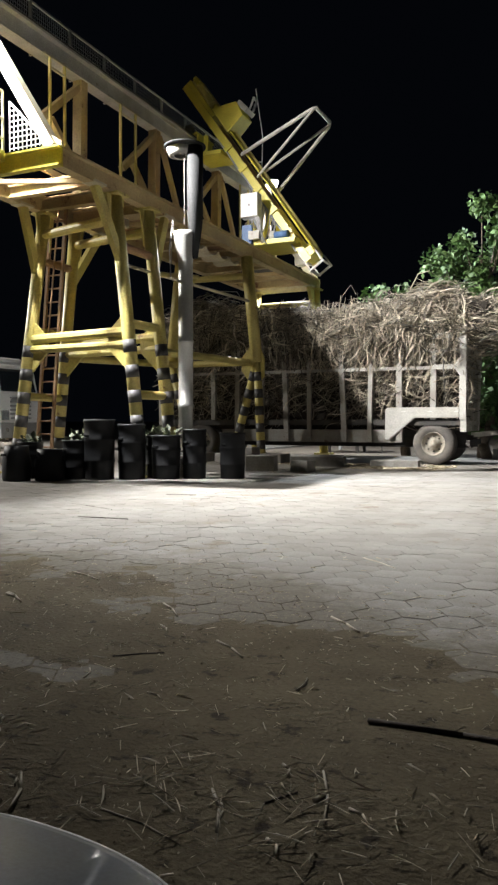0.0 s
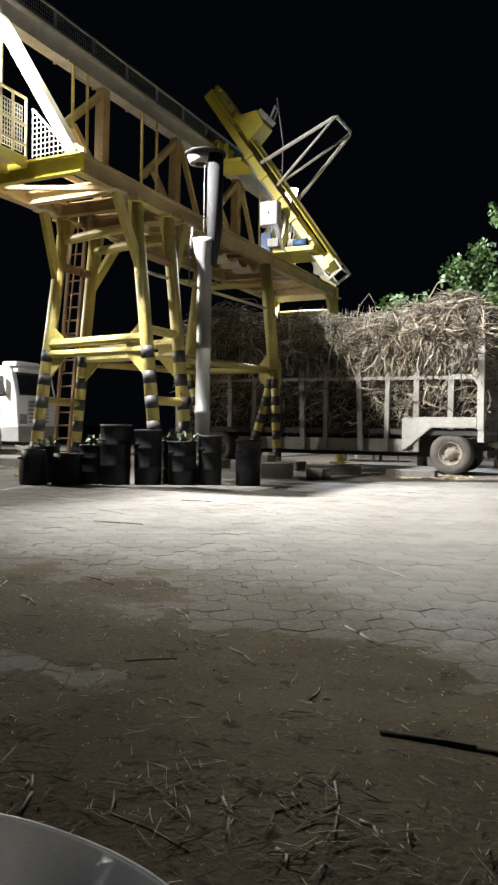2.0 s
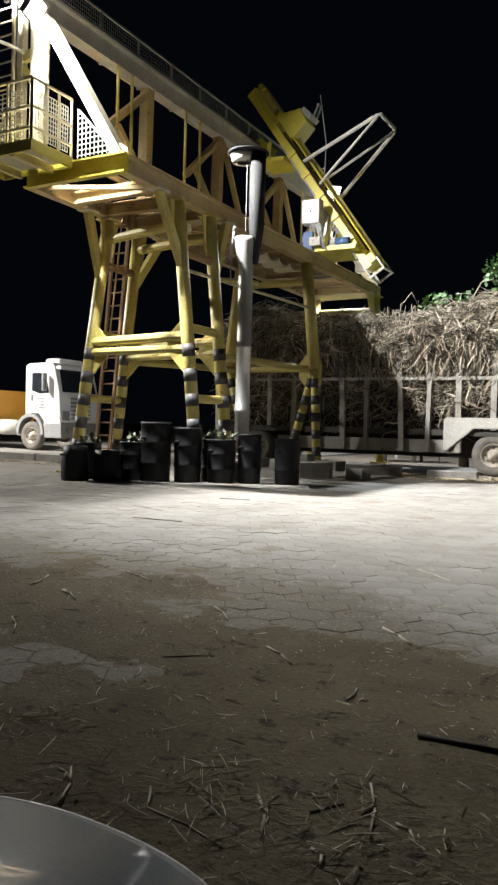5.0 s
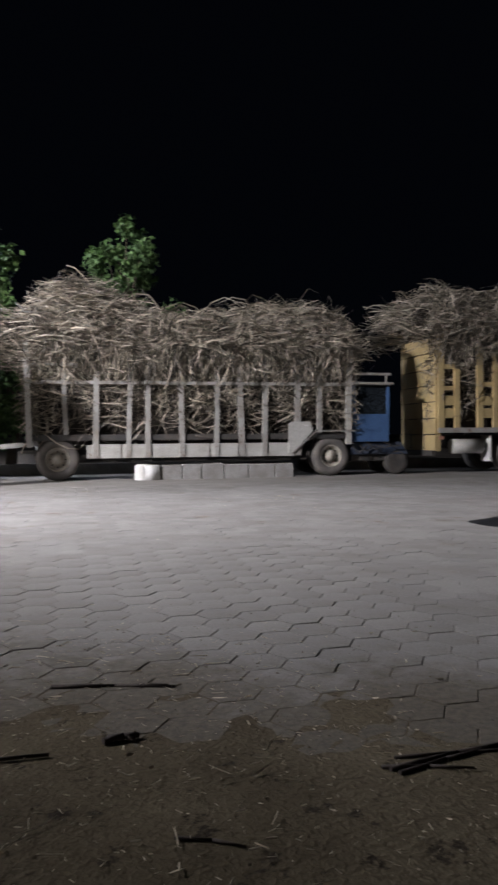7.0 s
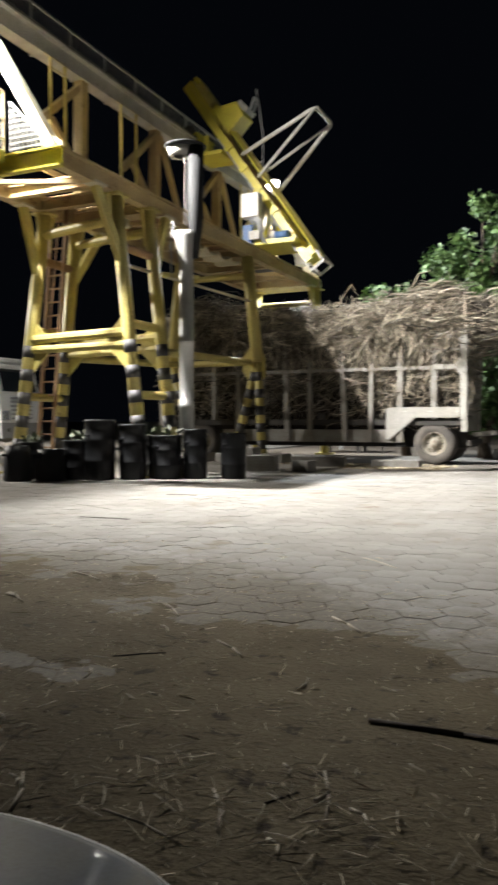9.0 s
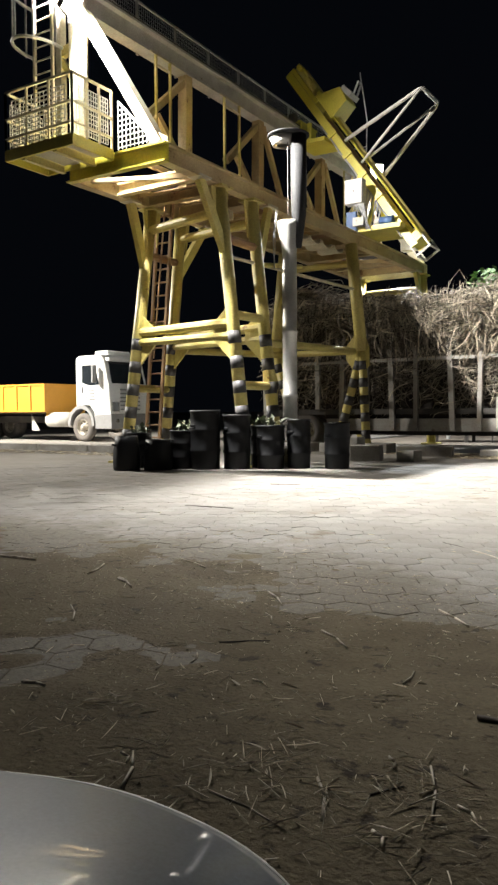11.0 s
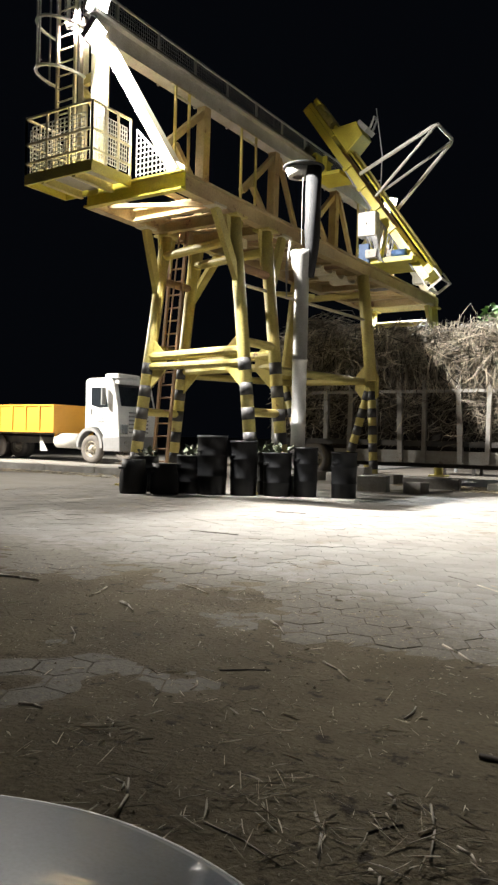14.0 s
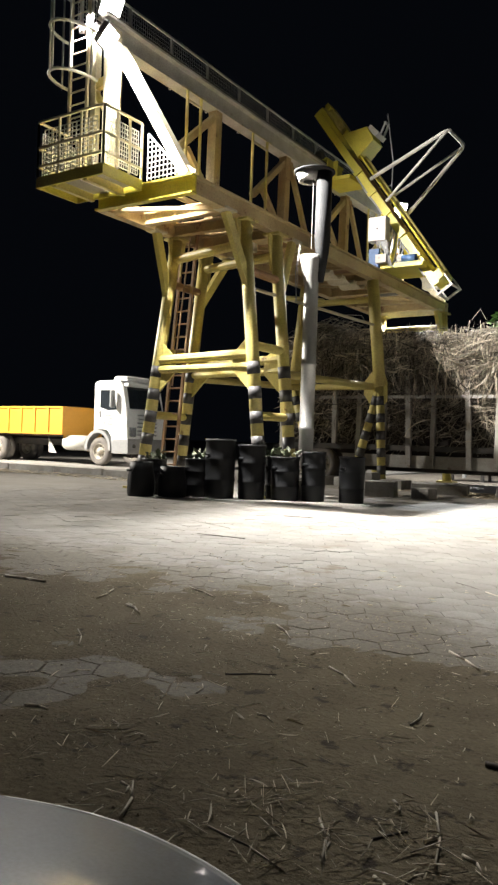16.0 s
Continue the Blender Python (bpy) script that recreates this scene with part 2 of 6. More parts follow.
# ---- mesh helpers ----
class Geo:
    """Vertices and faces of one mesh, in plan units."""

    def __init__(self):
        self.v, self.f = [], []

    def add(self, verts, faces):
        n = len(self.v)
        self.v += [tuple(p) for p in verts]
        self.f += [tuple(i + n for i in f) for f in faces]
        return self

    def box(self, c, s, turn=None):
        x, y, z = (a / 2 for a in s)
        pts = [Vector(p) for p in ((-x, -y, -z), (x, -y, -z), (x, y, -z), (-x, y, -z), (-x, -y, z), (x, -y, z), (x, y, z), (-x, y, z))]
        if turn:
            pts = [Euler([radians(a) for a in turn]).to_matrix() @ p for p in pts]
        return self.add([p + Vector(c) for p in pts], BOX)

    def span(self, lo, hi):
        return self.box([(a + b) / 2 for a, b in zip(lo, hi)], [abs(b - a) for a, b in zip(lo, hi)])

    def beam(self, p, q, w, h, up=(0, 0, 1)):
        """A square bar from p to q, w across and h along up."""
        p, q = Vector(p), Vector(q)
        d = (q - p).normalized()
        u = Vector(up)
        if abs(d.dot(u)) > 0.98:
            u = Vector((0, 1, 0))
        s = d.cross(u).normalized() * w / 2
        u = s.cross(d).normalized() * h / 2
        return self.add([p - s - u, p + s - u, q + s - u, q - s - u, p - s + u, p + s + u, q + s + u, q - s + u], BOX)

    def ibeam(self, p, q, w, h, t=0.04):
        """A rolled I-section from p to q."""
        p, q = Vector(p), Vector(q)
        s = (q - p).normalized().cross(Vector((0, 0, 1))).normalized()
        half = [(-w / 2, -h / 2), (w / 2, -h / 2), (w / 2, -h / 2 + t), (t / 2, -h / 2 + t), (t / 2, h / 2 - t), (w / 2, h / 2 - t),
                (w / 2, h / 2), (-w / 2, h / 2), (-w / 2, h / 2 - t), (-t / 2, h / 2 - t), (-t / 2, -h / 2 + t), (-w / 2, -h / 2 + t)]
        ring = [s * a + Vector((0, 0, c)) for a, c in half]
        n = len(ring)
        caps = [(0, 1, 2, 3, 10, 11), (4, 5, 6, 7, 8, 9), (3, 4, 9, 10)]
        return self.add([p + r for r in ring] + [q + r for r in ring], [(k, (k + 1) % n, n + (k + 1) % n, n + k) for k in range(n)] + caps + [tuple(i + n for i in c) for c in caps])

    def tube(self, p, q, r, n=10, r2=None, cap=True):
        p, q = Vector(p), Vector(q)
        d = (q - p).normalized()
        a = d.orthogonal().normalized()
        b = d.cross(a)
        r2 = r if r2 is None else r2
        ring = [(math.cos(2 * math.pi * k / n), math.sin(2 * math.pi * k / n)) for k in range(n)]
        verts = [p + (a * x + b * y) * r for x, y in ring] + [q + (a * x + b * y) * r2 for x, y in ring]
        faces = [(k, (k + 1) % n, n + (k + 1) % n, n + k) for k in range(n)]
        if cap:
            faces += [tuple(range(n))[::-1], tuple(range(n, 2 * n))]
        return self.add(verts, faces)

    def pipe(self, pts, r, n=6):
        """A bent tube through the points, in one piece."""
        pts = [Vector(p) for p in pts]
        m = len(pts)
        verts, a = [], None
        for k, p in enumerate(pts):
            d = (pts[min(k + 1, m - 1)] - pts[max(k - 1, 0)]).normalized()
            a = d.orthogonal() if a is None else a - d * a.dot(d)
            a.normalize()
            c = d.cross(a)
            verts += [p + (a * math.cos(2 * math.pi * j / n) + c * math.sin(2 * math.pi * j / n)) * r for j in range(n)]
        faces = [(k * n + j, k * n + (j + 1) % n, (k + 1) * n + (j + 1) % n, (k + 1) * n + j) for k in range(m - 1) for j in range(n)]
        return self.add(verts, faces + [tuple(range(n))[::-1], tuple(range((m - 1) * n, m * n))])

    def lathe(self, c, axis, prof, n=24):
        """Profile of (radius, along) turned round the axis through c."""
        d = Vector(axis).normalized()
        a = d.orthogonal().normalized()
        b = d.cross(a)
        verts, m = [], len(prof)
        for k in range(n):
            e = a * math.cos(2 * math.pi * k / n) + b * math.sin(2 * math.pi * k / n)
            verts += [Vector(c) + e * r + d * h for r, h in prof]
        faces = [(k * m + j, ((k + 1) % n) * m + j, ((k + 1) % n) * m + j + 1, k * m + j + 1) for k in range(n) for j in range(m - 1)]
        return self.add(verts, faces)

    def plate(self, pts, thick, way):
        w = Vector(way).normalized() * thick / 2
        n = len(pts)
        verts = [Vector(p) - w for p in pts] + [Vector(p) + w for p in pts]
        return self.add(verts, [tuple(range(n))[::-1], tuple(range(n, 2 * n))] + [(k, (k + 1) % n, n + (k + 1) % n, n + k) for k in range(n)])


BOX = [(0, 3, 2, 1), (4, 5, 6, 7), (0, 1, 5, 4), (1, 2, 6, 5), (2, 3, 7, 6), (3, 0, 4, 7)]
ORIGIN = {}


def thing(name, at, label, category, group="", kind=""):
    """An Empty at the base of a thing."""
    ob = new(name)
    ob.location = Vector(at) * K
    ORIGIN[ob] = Vector(at)
    return tagged(ob, label, category, group, kind)


def mesh_of(name, geo, mat, origin=(0, 0, 0), smooth=False):
    o = Vector(origin)
    me = bpy.data.meshes.new(name)
    me.from_pydata([tuple((Vector(p) - o) * K) for p in geo.v], [], geo.f)
    b = bmesh.new()
    b.from_mesh(me)
    bmesh.ops.recalc_face_normals(b, faces=b.faces)
    b.to_mesh(me)
    b.free()
    me.materials.append(mat)
    if smooth:
        for p in me.polygons:
            p.use_smooth = len(p.vertices) == 4
    return me


def part(name, geo, mat, parent, label="", smooth=False, bevel=0.0, kind=""):
    """One mesh under a thing or under a part; coordinates of the plan."""
    ob = new(name, mesh_of(name, geo, mat, ORIGIN[parent], smooth))
    ob.parent = parent
    ORIGIN[ob] = ORIGIN[parent]
    if bevel:
        mod = ob.modifiers.new("bevel", "BEVEL")
        mod.width, mod.segments, mod.limit_method = bevel * K, 2, "ANGLE"
    return tagged(ob, label, "", "", kind)


def solo(name, geo, mat, at, label, category, group="", kind="", smooth=False, bevel=0.0):
    """A thing that is one mesh."""
    ob = new(name, mesh_of(name, geo, mat, at, smooth))
    ob.location = Vector(at) * K
    ORIGIN[ob] = Vector(at)
    if bevel:
        mod = ob.modifiers.new("bevel", "BEVEL")
        mod.width, mod.segments, mod.limit_method = bevel * K, 2, "ANGLE"
    return tagged(ob, label, category, group, kind)


def lerp(p, q, f):
    return Vector(p) + (Vector(q) - Vector(p)) * f


# ---- ground ----
def sheet(name, xs, ys, height, mat, label, category):
    g = Geo()
    nx, ny = len(xs), len(ys)
    g.v = [(x, y, height(x, y)) for y in ys for x in xs]
    g.f = [(j * nx + i, j * nx + i + 1, (j + 1) * nx + i + 1, (j + 1) * nx + i) for j in range(ny - 1) for i in range(nx - 1)]
    ob = solo(name, g, mat, (0, 0, 0), label, category, kind="structure", smooth=True)
    return ob


def steps(a, b, n):
    return [a + (b - a) * k / n for k in range(n + 1)]


far = [-3000, -800, -250, -120]
sheet("ground", far + steps(-80, 80, 60) + [-x for x in far[::-1]], far + steps(-60, 90, 60) + [-x for x in far[::-1]],
      lambda x, y: -0.09 + (0.05 * noise.noise((x * 0.3, y * 0.3, 0)) if abs(x) < 75 and -50 < y < 80 else 0), GROUND,
      "dark packed earth yard reaching into the night", "ground")
pave = Geo().span((-60, -12, -0.3), (34, 23.9, -0.008))
solo("pavement", pave, SLAB, (0, 0, 0), "dusty grey yard pavement bed of concrete", "pavement", kind="structure")
lane = Geo().span((-60, 23.9, -0.3), (34, 27.2, -0.015))
solo("road", lane, SLAB, (0, 0, 0), "dusty concrete truck lane under the gantry", "road", kind="structure")
truck_lane = Geo().span((-60, 27.2, -0.3), (-14, 42, -0.018))
solo("road_far", truck_lane, SLAB, (0, 0, 0), "pale dusty concrete lane behind the gantry", "road", kind="structure")


def dirt_height(x, y):
    """Dirt lies thick beside the car and thins out over the pavers."""
    edge = max(min(3.75 - 0.5 * x, 5.5), 2.4) + 0.45
    n = noise.noise((x * 0.7, y * 0.9, 1.0)) * 0.5 + noise.noise((x * 2.1, y * 2.3, 4.0)) * 0.30 + noise.noise((x * 6, y * 6, 9.0)) * 0.12
    d = (edge - y) * 0.6
    near = 0.9 * min(1.0, max(0.0, (3.0 - y) / 0.8))
    patch = -2.3 * max(0, 1 - ((x + 2.75) ** 2 / 1.7 + (y - 2.75) ** 2 / 0.6)) * (0.7 + 1.6 * noise.noise((x * 2.6, y * 2.6, 11.0)))
    return -0.006 + 0.012 * max(-1.8, min(1.9, min(d, 1.6) + n * 1.0 + patch + near)) + 0.004 * noise.noise((x * 14, y * 14, 3.0))


sheet("dirt", steps(-11, 7, 200), steps(-4, 8.5, 150), dirt_height, DIRT, "thin dark dirt and cane trash over the pavers", "dirt")

# ---- core sampler gantry ----
GX, GL, GY0, GY1, ZB = -9.69, -12.19, 12.3, 27.75, 6.47
gantry = thing("sampler_gantry", (-10.85, 15.5, 0), "weathered yellow steel cane sampler gantry with striped legs", "gantry")
part("chord", Geo().ibeam((GX, GY0, ZB), (GX, GY1, ZB), 0.24, 0.40), TAN, gantry)
part("chord", Geo().ibeam((GL, GY0, ZB), (GL, GY1, ZB), 0.24, 0.40), TAN, gantry)
for y in (13.6, 14.7, 15.9, 17.8, 19.6, 21.3, 23.2, 25.2, 26.6):
    part("cross_beam", Geo().ibeam((GL + 0.13, y, ZB - 0.05), (GX - 0.13, y, ZB - 0.05), 0.18, 0.28), TAN, gantry)
part("end_beam", Geo().span((GL - 0.1, GY0 - 0.16, ZB + 0.16), (GX + 0.12, GY0 - 0.004, ZB + 0.20)).span((GL - 0.1, GY0 - 0.16, ZB - 0.20), (GX + 0.12, GY0 - 0.004, ZB - 0.16)).span((GL - 0.1, GY0 - 0.05, ZB - 0.16), (GX + 0.12, GY0 - 0.01, ZB + 0.16)), BRIGHT, gantry, "olive yellow channel end beam")
part("end_beam", Geo().span((GL - 0.1, GY1 + 0.004, ZB - 0.2), (GX + 0.12, GY1 + 0.06, ZB + 0.2)), PALE, gantry)
for k, (y0, y1) in enumerate(((12.6, 13.5), (16.1, 17.7), (18.0, 19.5), (21.5, 23.1), (23.4, 25.1))):
    part("deck_brace", Geo().beam((GL + 0.2, y0, ZB - 0.1), (GX - 0.2, y1, ZB - 0.1), 0.09, 0.09), TAN, gantry)
part("deck_plate", Geo().span((GL + 0.13, 13.7, ZB + 0.15), (GX - 0.13, 14.6, ZB + 0.175)), TAN, gantry, "worn steel deck plate")
part("deck_plate", Geo().span((GL + 0.13, 14.8, ZB + 0.15), (GX - 0.13, 15.8, ZB + 0.175)), RUST, gantry, "worn steel deck plate")
for k in range(5):
    y = 15.92 + 1.5 * k
    part("deck_plate", Geo().span((GL + 0.13, y, ZB + 0.15), (GX - 0.13, y + 1.48, ZB + 0.175)), RUST if k % 2 else TAN, gantry, "worn steel deck plate")
for k in range(4):
    y = 18.3 + 0.75 * k
    part("bent_sheet", Geo().plate([(GX - 0.35, y + 0.32 * math.cos(q), ZB - 0.42 + 0.16 * math.sin(q)) for q in steps(math.pi, 2 * math.pi, 8)] + [(GX - 0.35, y + 0.29 * math.cos(q), ZB - 0.40 + 0.14 * math.sin(q)) for q in steps(2 * math.pi, math.pi, 8)], 0.6, (1, 0, 0)), PALE, gantry, "curved pale sheet under the deck")
for y, w in ((14.9, 0.16), (15.25, 0.2)):
    part("lamp_block", Geo().box((GX - 0.55, y, ZB - 0.55), (0.42, w, 0.22)), PALE, gantry, "pale ribbed block under the deck", bevel=0.02)
grate = Geo()
for k in range(44):
    grate.span((GL + 0.2 + 0.05 * k, 23.4, ZB + 0.10), (GL + 0.215 + 0.05 * k, 27.4, ZB + 0.135))
part("deck_grating", grate, STEEL, gantry, "dark steel bar grating")

# upper beam, its truss and the walkway on it
UX, UZ = -11.98, 10.15
part("upper_beam", Geo().ibeam((UX, 11.9, UZ), (UX, 28.1, UZ), 0.34, 0.54, 0.06), PALEG, gantry, "pale upper runway beam")
part("rail_head", Geo().span((UX + 0.05, 11.9, UZ + 0.253), (UX + 0.15, 28.1, UZ + 0.33)), STEEL, gantry)
posts = [12.3, 16.1, 19.7, 23.8, 27.7]
for k, y in enumerate(posts):
    part("truss_post", Geo().beam((UX - 0.05, y, ZB + 0.2), (UX, y, UZ - 0.25), 0.26, 0.26), PALE if k in (0, 4) else TAN, gantry)
for y in posts[1:]:
    part("truss_brace", Geo().beam((UX, y - 0.1, UZ - 0.45), (UX, y - 1.75, 8.25), 0.16, 0.16), TAN, gantry)
    part("truss_brace", Geo().beam((UX, y - 1.2, 8.55), (UX, y - 0.1, 7.55), 0.14, 0.14), TAN, gantry)
for y in posts[2:]:
    part("knee_brace", Geo().beam((UX + 0.1, y + 0.1, UZ - 0.4), (UX + 0.15, y + 1.6, ZB + 0.5), 0.13, 0.13), TAN, gantry)
part("truss_rail", Geo().beam((UX + 0.02, 14.15, 7.25), (UX + 0.02, 27.6, 7.25), 0.1, 0.12), TAN, gantry)
part("truss_rail", Geo().beam((UX + 0.02, 16.2, 6.95), (UX + 0.02, 27.6, 6.95), 0.05, 0.07), STEEL, gantry)
for y0_, y1_ in ((14.65, 15.2), (17.6, 18.35), (21.6, 22.3), (25.3, 26.0)):
    fr = part("panel_frame", Geo().beam((UX + 0.2, y0_, 7.3), (UX + 0.2, y0_, 9.85), 0.055, 0.055), YELLOW, gantry)
    part("frame_side", Geo().beam((UX + 0.2, y1_, 7.3), (UX + 0.2, y1_, 9.85), 0.055, 0.055), YELLOW, fr)
    part("frame_head", Geo().beam((UX + 0.2, y0_ + 0.03, 9.62), (UX + 0.2, y1_ - 0.03, 9.62), 0.05, 0.05).beam((UX + 0.2, y0_ - 0.2, 9.87), (UX + 0.2, y1_ + 0.2, 9.87), 0.05, 0.05), PALE, fr)
for y in (GY0 + 0.05, GY1 - 0.05):
    part("end_brace", Geo().beam((UX + 0.1, y, UZ - 0.3), (GX - 0.15, y, ZB + 0.22), 0.26, 0.22), PALE, gantry, "pale diagonal end brace")
    part("foot_plate", Geo().plate([(GX - 0.5, y, ZB + 0.2), (GX + 0.05, y, ZB + 0.2), (GX + 0.05, y, ZB + 0.32), (GX - 0.3, y, ZB + 0.55)], 0.05, (0, 1, 0)), PALE, gantry)
walk_g = Geo()
for k in range(12):
    walk_g.span((UX - 0.85 + 0.055 * k, 12.0, UZ + 0.20), (UX - 0.835 + 0.055 * k, 28.0, UZ + 0.24))
part("walkway_grating", walk_g, STEEL, gantry, "dark steel walkway grating")
for y in steps(12.1, 27.9, 10):
    part("handrail_post", Geo().beam((UX - 0.88, y, UZ + 0.2), (UX - 0.88, y, UZ + 1.55), 0.06, 0.06), GALV, gantry)
rail_mesh = Geo()
for k in range(200):
    y = 12.0 + 0.08 * k
    rail_mesh.beam((UX - 0.88, y, UZ + 0.3), (UX - 0.88, y, UZ + 1.5), 0.007, 0.007)
for k in range(12):
    rail_mesh.beam((UX - 0.88, 12.0, UZ + 0.35 + 0.1 * k), (UX - 0.88, 28.0, UZ + 0.35 + 0.1 * k), 0.006, 0.006)
part("mesh_infill", rail_mesh, GALV, gantry, "grey wire mesh infill of the handrail", kind="stuff")
for z in (0.4, 1.55):
    part("handrail", Geo().beam((UX - 0.88, 12.0, UZ + z), (UX - 0.88, 28.0, UZ + z), 0.05, 0.05), GALV, gantry)
for y in (28.0,):
    part("end_guard", Geo().beam((UX - 0.88, y, UZ + 1.4), (UX - 0.1, y, UZ + 1.4), 0.04, 0.04).beam((UX - 0.1, y, UZ + 0.2), (UX - 0.1, y, UZ + 1.4), 0.04, 0.04).beam((UX - 0.88, y, UZ + 0.8), (UX - 0.1, y, UZ + 0.8), 0.03, 0.03), GALV, gantry)


def leg(head, foot, gusset, r=0.155, ends=()):
    """A round leg with black bands below, a gusset plate, and a forked head under the chord."""
    head, foot = Vector(head), Vector(foot)
    ob = part("leg", Geo().tube(foot, head, r, 14), YELLOW, gantry, smooth=True)
    z = 0.55
    while z < 2.9:
        a, b = lerp(foot, head, z / head.z), lerp(foot, head, (z + 0.28) / head.z)
        part("stripe", Geo().tube(a, b, r + 0.004, 14), BLACKP, ob, "black hazard band", smooth=True)
        z += 0.56
    part("base_plate", Geo().box((foot.x, foot.y, 0.02), (0.6, 0.6, 0.06)), YELLOW, ob)
    for e in ends:
        split = lerp(foot, head, 4.75 / head.z)
        part("strut", Geo().beam(split, e, 0.22, 0.13, (1, 0, 0)), YELLOW, ob, "flat strut up to the chord")
        part("strut_cap", Geo().box((e[0], e[1], e[2] + 0.02), (0.34, 0.42, 0.05)), PALE, ob)
    part("cap_plate", Geo().box((head.x, head.y, head.z - 0.02), (0.46, 0.46, 0.05)), YELLOW, ob)
    for s in (-1, 1):
        part("head_rib", Geo().plate([head + Vector((0, s * 0.17, -0.04)), head + Vector((0, s * 0.34, -0.04)), head + Vector((0, s * 0.17, -0.9))], 0.04, (1, 0, 0)), YELLOW, ob)
    if gusset:
        c = lerp(foot, head, 3.1 / head.z)
        part("gusset", Geo().plate([c + Vector((0, 0, 0.7)), c + Vector((gusset * 0.55, 0, 0.16)), c + Vector((gusset * 0.55, 0, -0.2)), c + Vector((0, 0, -0.75))], 0.05, (0, 1, 0)), YELLOW, ob)
    return ob


def cross(a, b, r=0.1, mat=None):
    return part("tie_beam", Geo().tube(a, b, r, 10), mat or YELLOW, gantry)


ZT = ZB - 0.2
near = {}
for key, head, foot, g, ends in (("R1", (-9.69, 14.25, ZT), (-9.22, 14.6, 0), -1, ((-9.69, 13.5, ZT),)), ("L1", (-12.17, 14.9, ZT), (-12.74, 14.45, 0), 1, ((-12.19, 14.15, ZT),)),
                                 ("R2", (-9.69, 15.6, ZT), (-9.08, 15.75, 0), -1, ((-9.69, 16.4, ZT),)), ("L2", (-12.12, 16.05, ZT), (-12.95, 16.25, 0), 1, ((-12.19, 17.2, ZT),))):
    leg(head, foot, g, 0.15, ends)
    near[key] = (Vector(head), Vector(foot))


def on(key, z):
    top, foot = near[key]
    return lerp(foot, top, z / top.z)


for a, b in (("L1", "R1"), ("L2", "R2")):
    cross(on(a, 3.22), on(b, 3.26), 0.12)
    cross(on(a, 2.98), on(b, 2.98), 0.10)
    cross(on(a, 5.75), on(b, 5.75), 0.11)
for a, b in (("L1", "L2"), ("R1", "R2")):
    for z in (1.85, 3.45, 5.15):
        cross(on(a, z), on(b, z), 0.1, RUST if z > 5 else YELLOW)
cross(on("R2", 2.9), (-9.6, 21.3, 3.05), 0.1, YELLOW)
cross(on("L2", 2.9), (-12.1, 21.3, 3.05), 0.1, YELLOW)
cross(on("R2", 4.75), on("R2", 4.75) + Vector((0.0, 2.2, 0.3)), 0.06)
cross(on("R1", 4.75), (-9.55, 21.3, 4.9), 0.04, PALE)
for x, kx, feet, fx in ((-9.7, -9.35, (-9.2, -10.15), -9.6), (-12.0, -12.35, (-12.5, -11.55), -12.1)):
    knee = Vector((kx, 21.3, 3.05))
    out = 1 if kx > -11 else -1
    ob = part("leg", Geo().tube(knee, (x, 21.3, ZT), 0.18, 14), YELLOW, gantry, smooth=True)
    part("gusset", Geo().plate([knee + Vector((a * out, 0, c)) for a, c in ((0, 0.75), (-0.5, 0.15), (-0.5, -0.25), (-0.1, -0.8), (0.25, -0.45), (0.25, 0.1))], 0.06, (0, 1, 0)), YELLOW, ob)
    for f in feet:
        foot = Vector((f, 21.3, 0.25))
        sub = part("leg_foot", Geo().tube(foot, knee, 0.13, 12), YELLOW, ob, smooth=True)
        z = 0.4
        while z < 2.5:
            part("stripe", Geo().tube(lerp(foot, knee, (z - 0.25) / 2.8), lerp(foot, knee, (z + 0.02) / 2.8), 0.135, 12), BLACKP, sub, "black hazard band", smooth=True)
            z += 0.52
    solo("footing", Geo().span((fx - 1.0, 20.9, -0.05), (fx + 1.2, 21.7, 0.27)), CONCRETE, (fx, 21.3, 0), "low grey concrete footing under a gantry leg", "footing", "gantry footings", bevel=0.02)
cross((-12.1, 21.3, 3.05), (-9.6, 21.3, 3.05), 0.1)
cross((-12.1, 21.3, 5.7), (-9.6, 21.3, 5.7), 0.1)
for x, dx, g in ((-9.65, 0.35, -1), (-12.05, -0.1, 1)):
    leg((x, 27.5, ZT), (x + dx, 27.55, 0), g, 0.16, ((x, 26.8, ZT),))
cross((-12.05, 27.55, 3.1), (-9.5, 27.55, 3.1), 0.11)
cross((-12.05, 27.55, 5.75), (-9.6, 27.55, 5.75), 0.12, YELLOW)

# end platform, its guard rails, ladder and cage
plat = part("platform", Geo().span((-12.85, 10.95, 6.50), (-10.9, 11.0, 6.72)).span((-12.85, 12.1, 6.50), (-10.9, 12.13, 6.72)).span((-12.85, 11.0, 6.50), (-12.8, 12.1, 6.72)).span((-10.95, 11.0, 6.50), (-10.9, 12.1, 6.72)), BRIGHT, gantry, "olive yellow platform edge")
for k in range(4):
    x = -12.75 + 0.46 * k
    part("floor_plank", Geo().span((x, 11.01, 6.62), (x + 0.44, 12.09, 6.66)), PALE if k % 2 else YELLOW, plat)
for x in (-12.4, -11.5):
    part("joist", Geo().span((x, 11.01, 6.47), (x + 0.1, 12.14, 6.618)), YELLOW, plat)
corners = [(-10.92, 12.1), (-10.92, 10.97), (-12.83, 10.97), (-12.83, 12.1)]
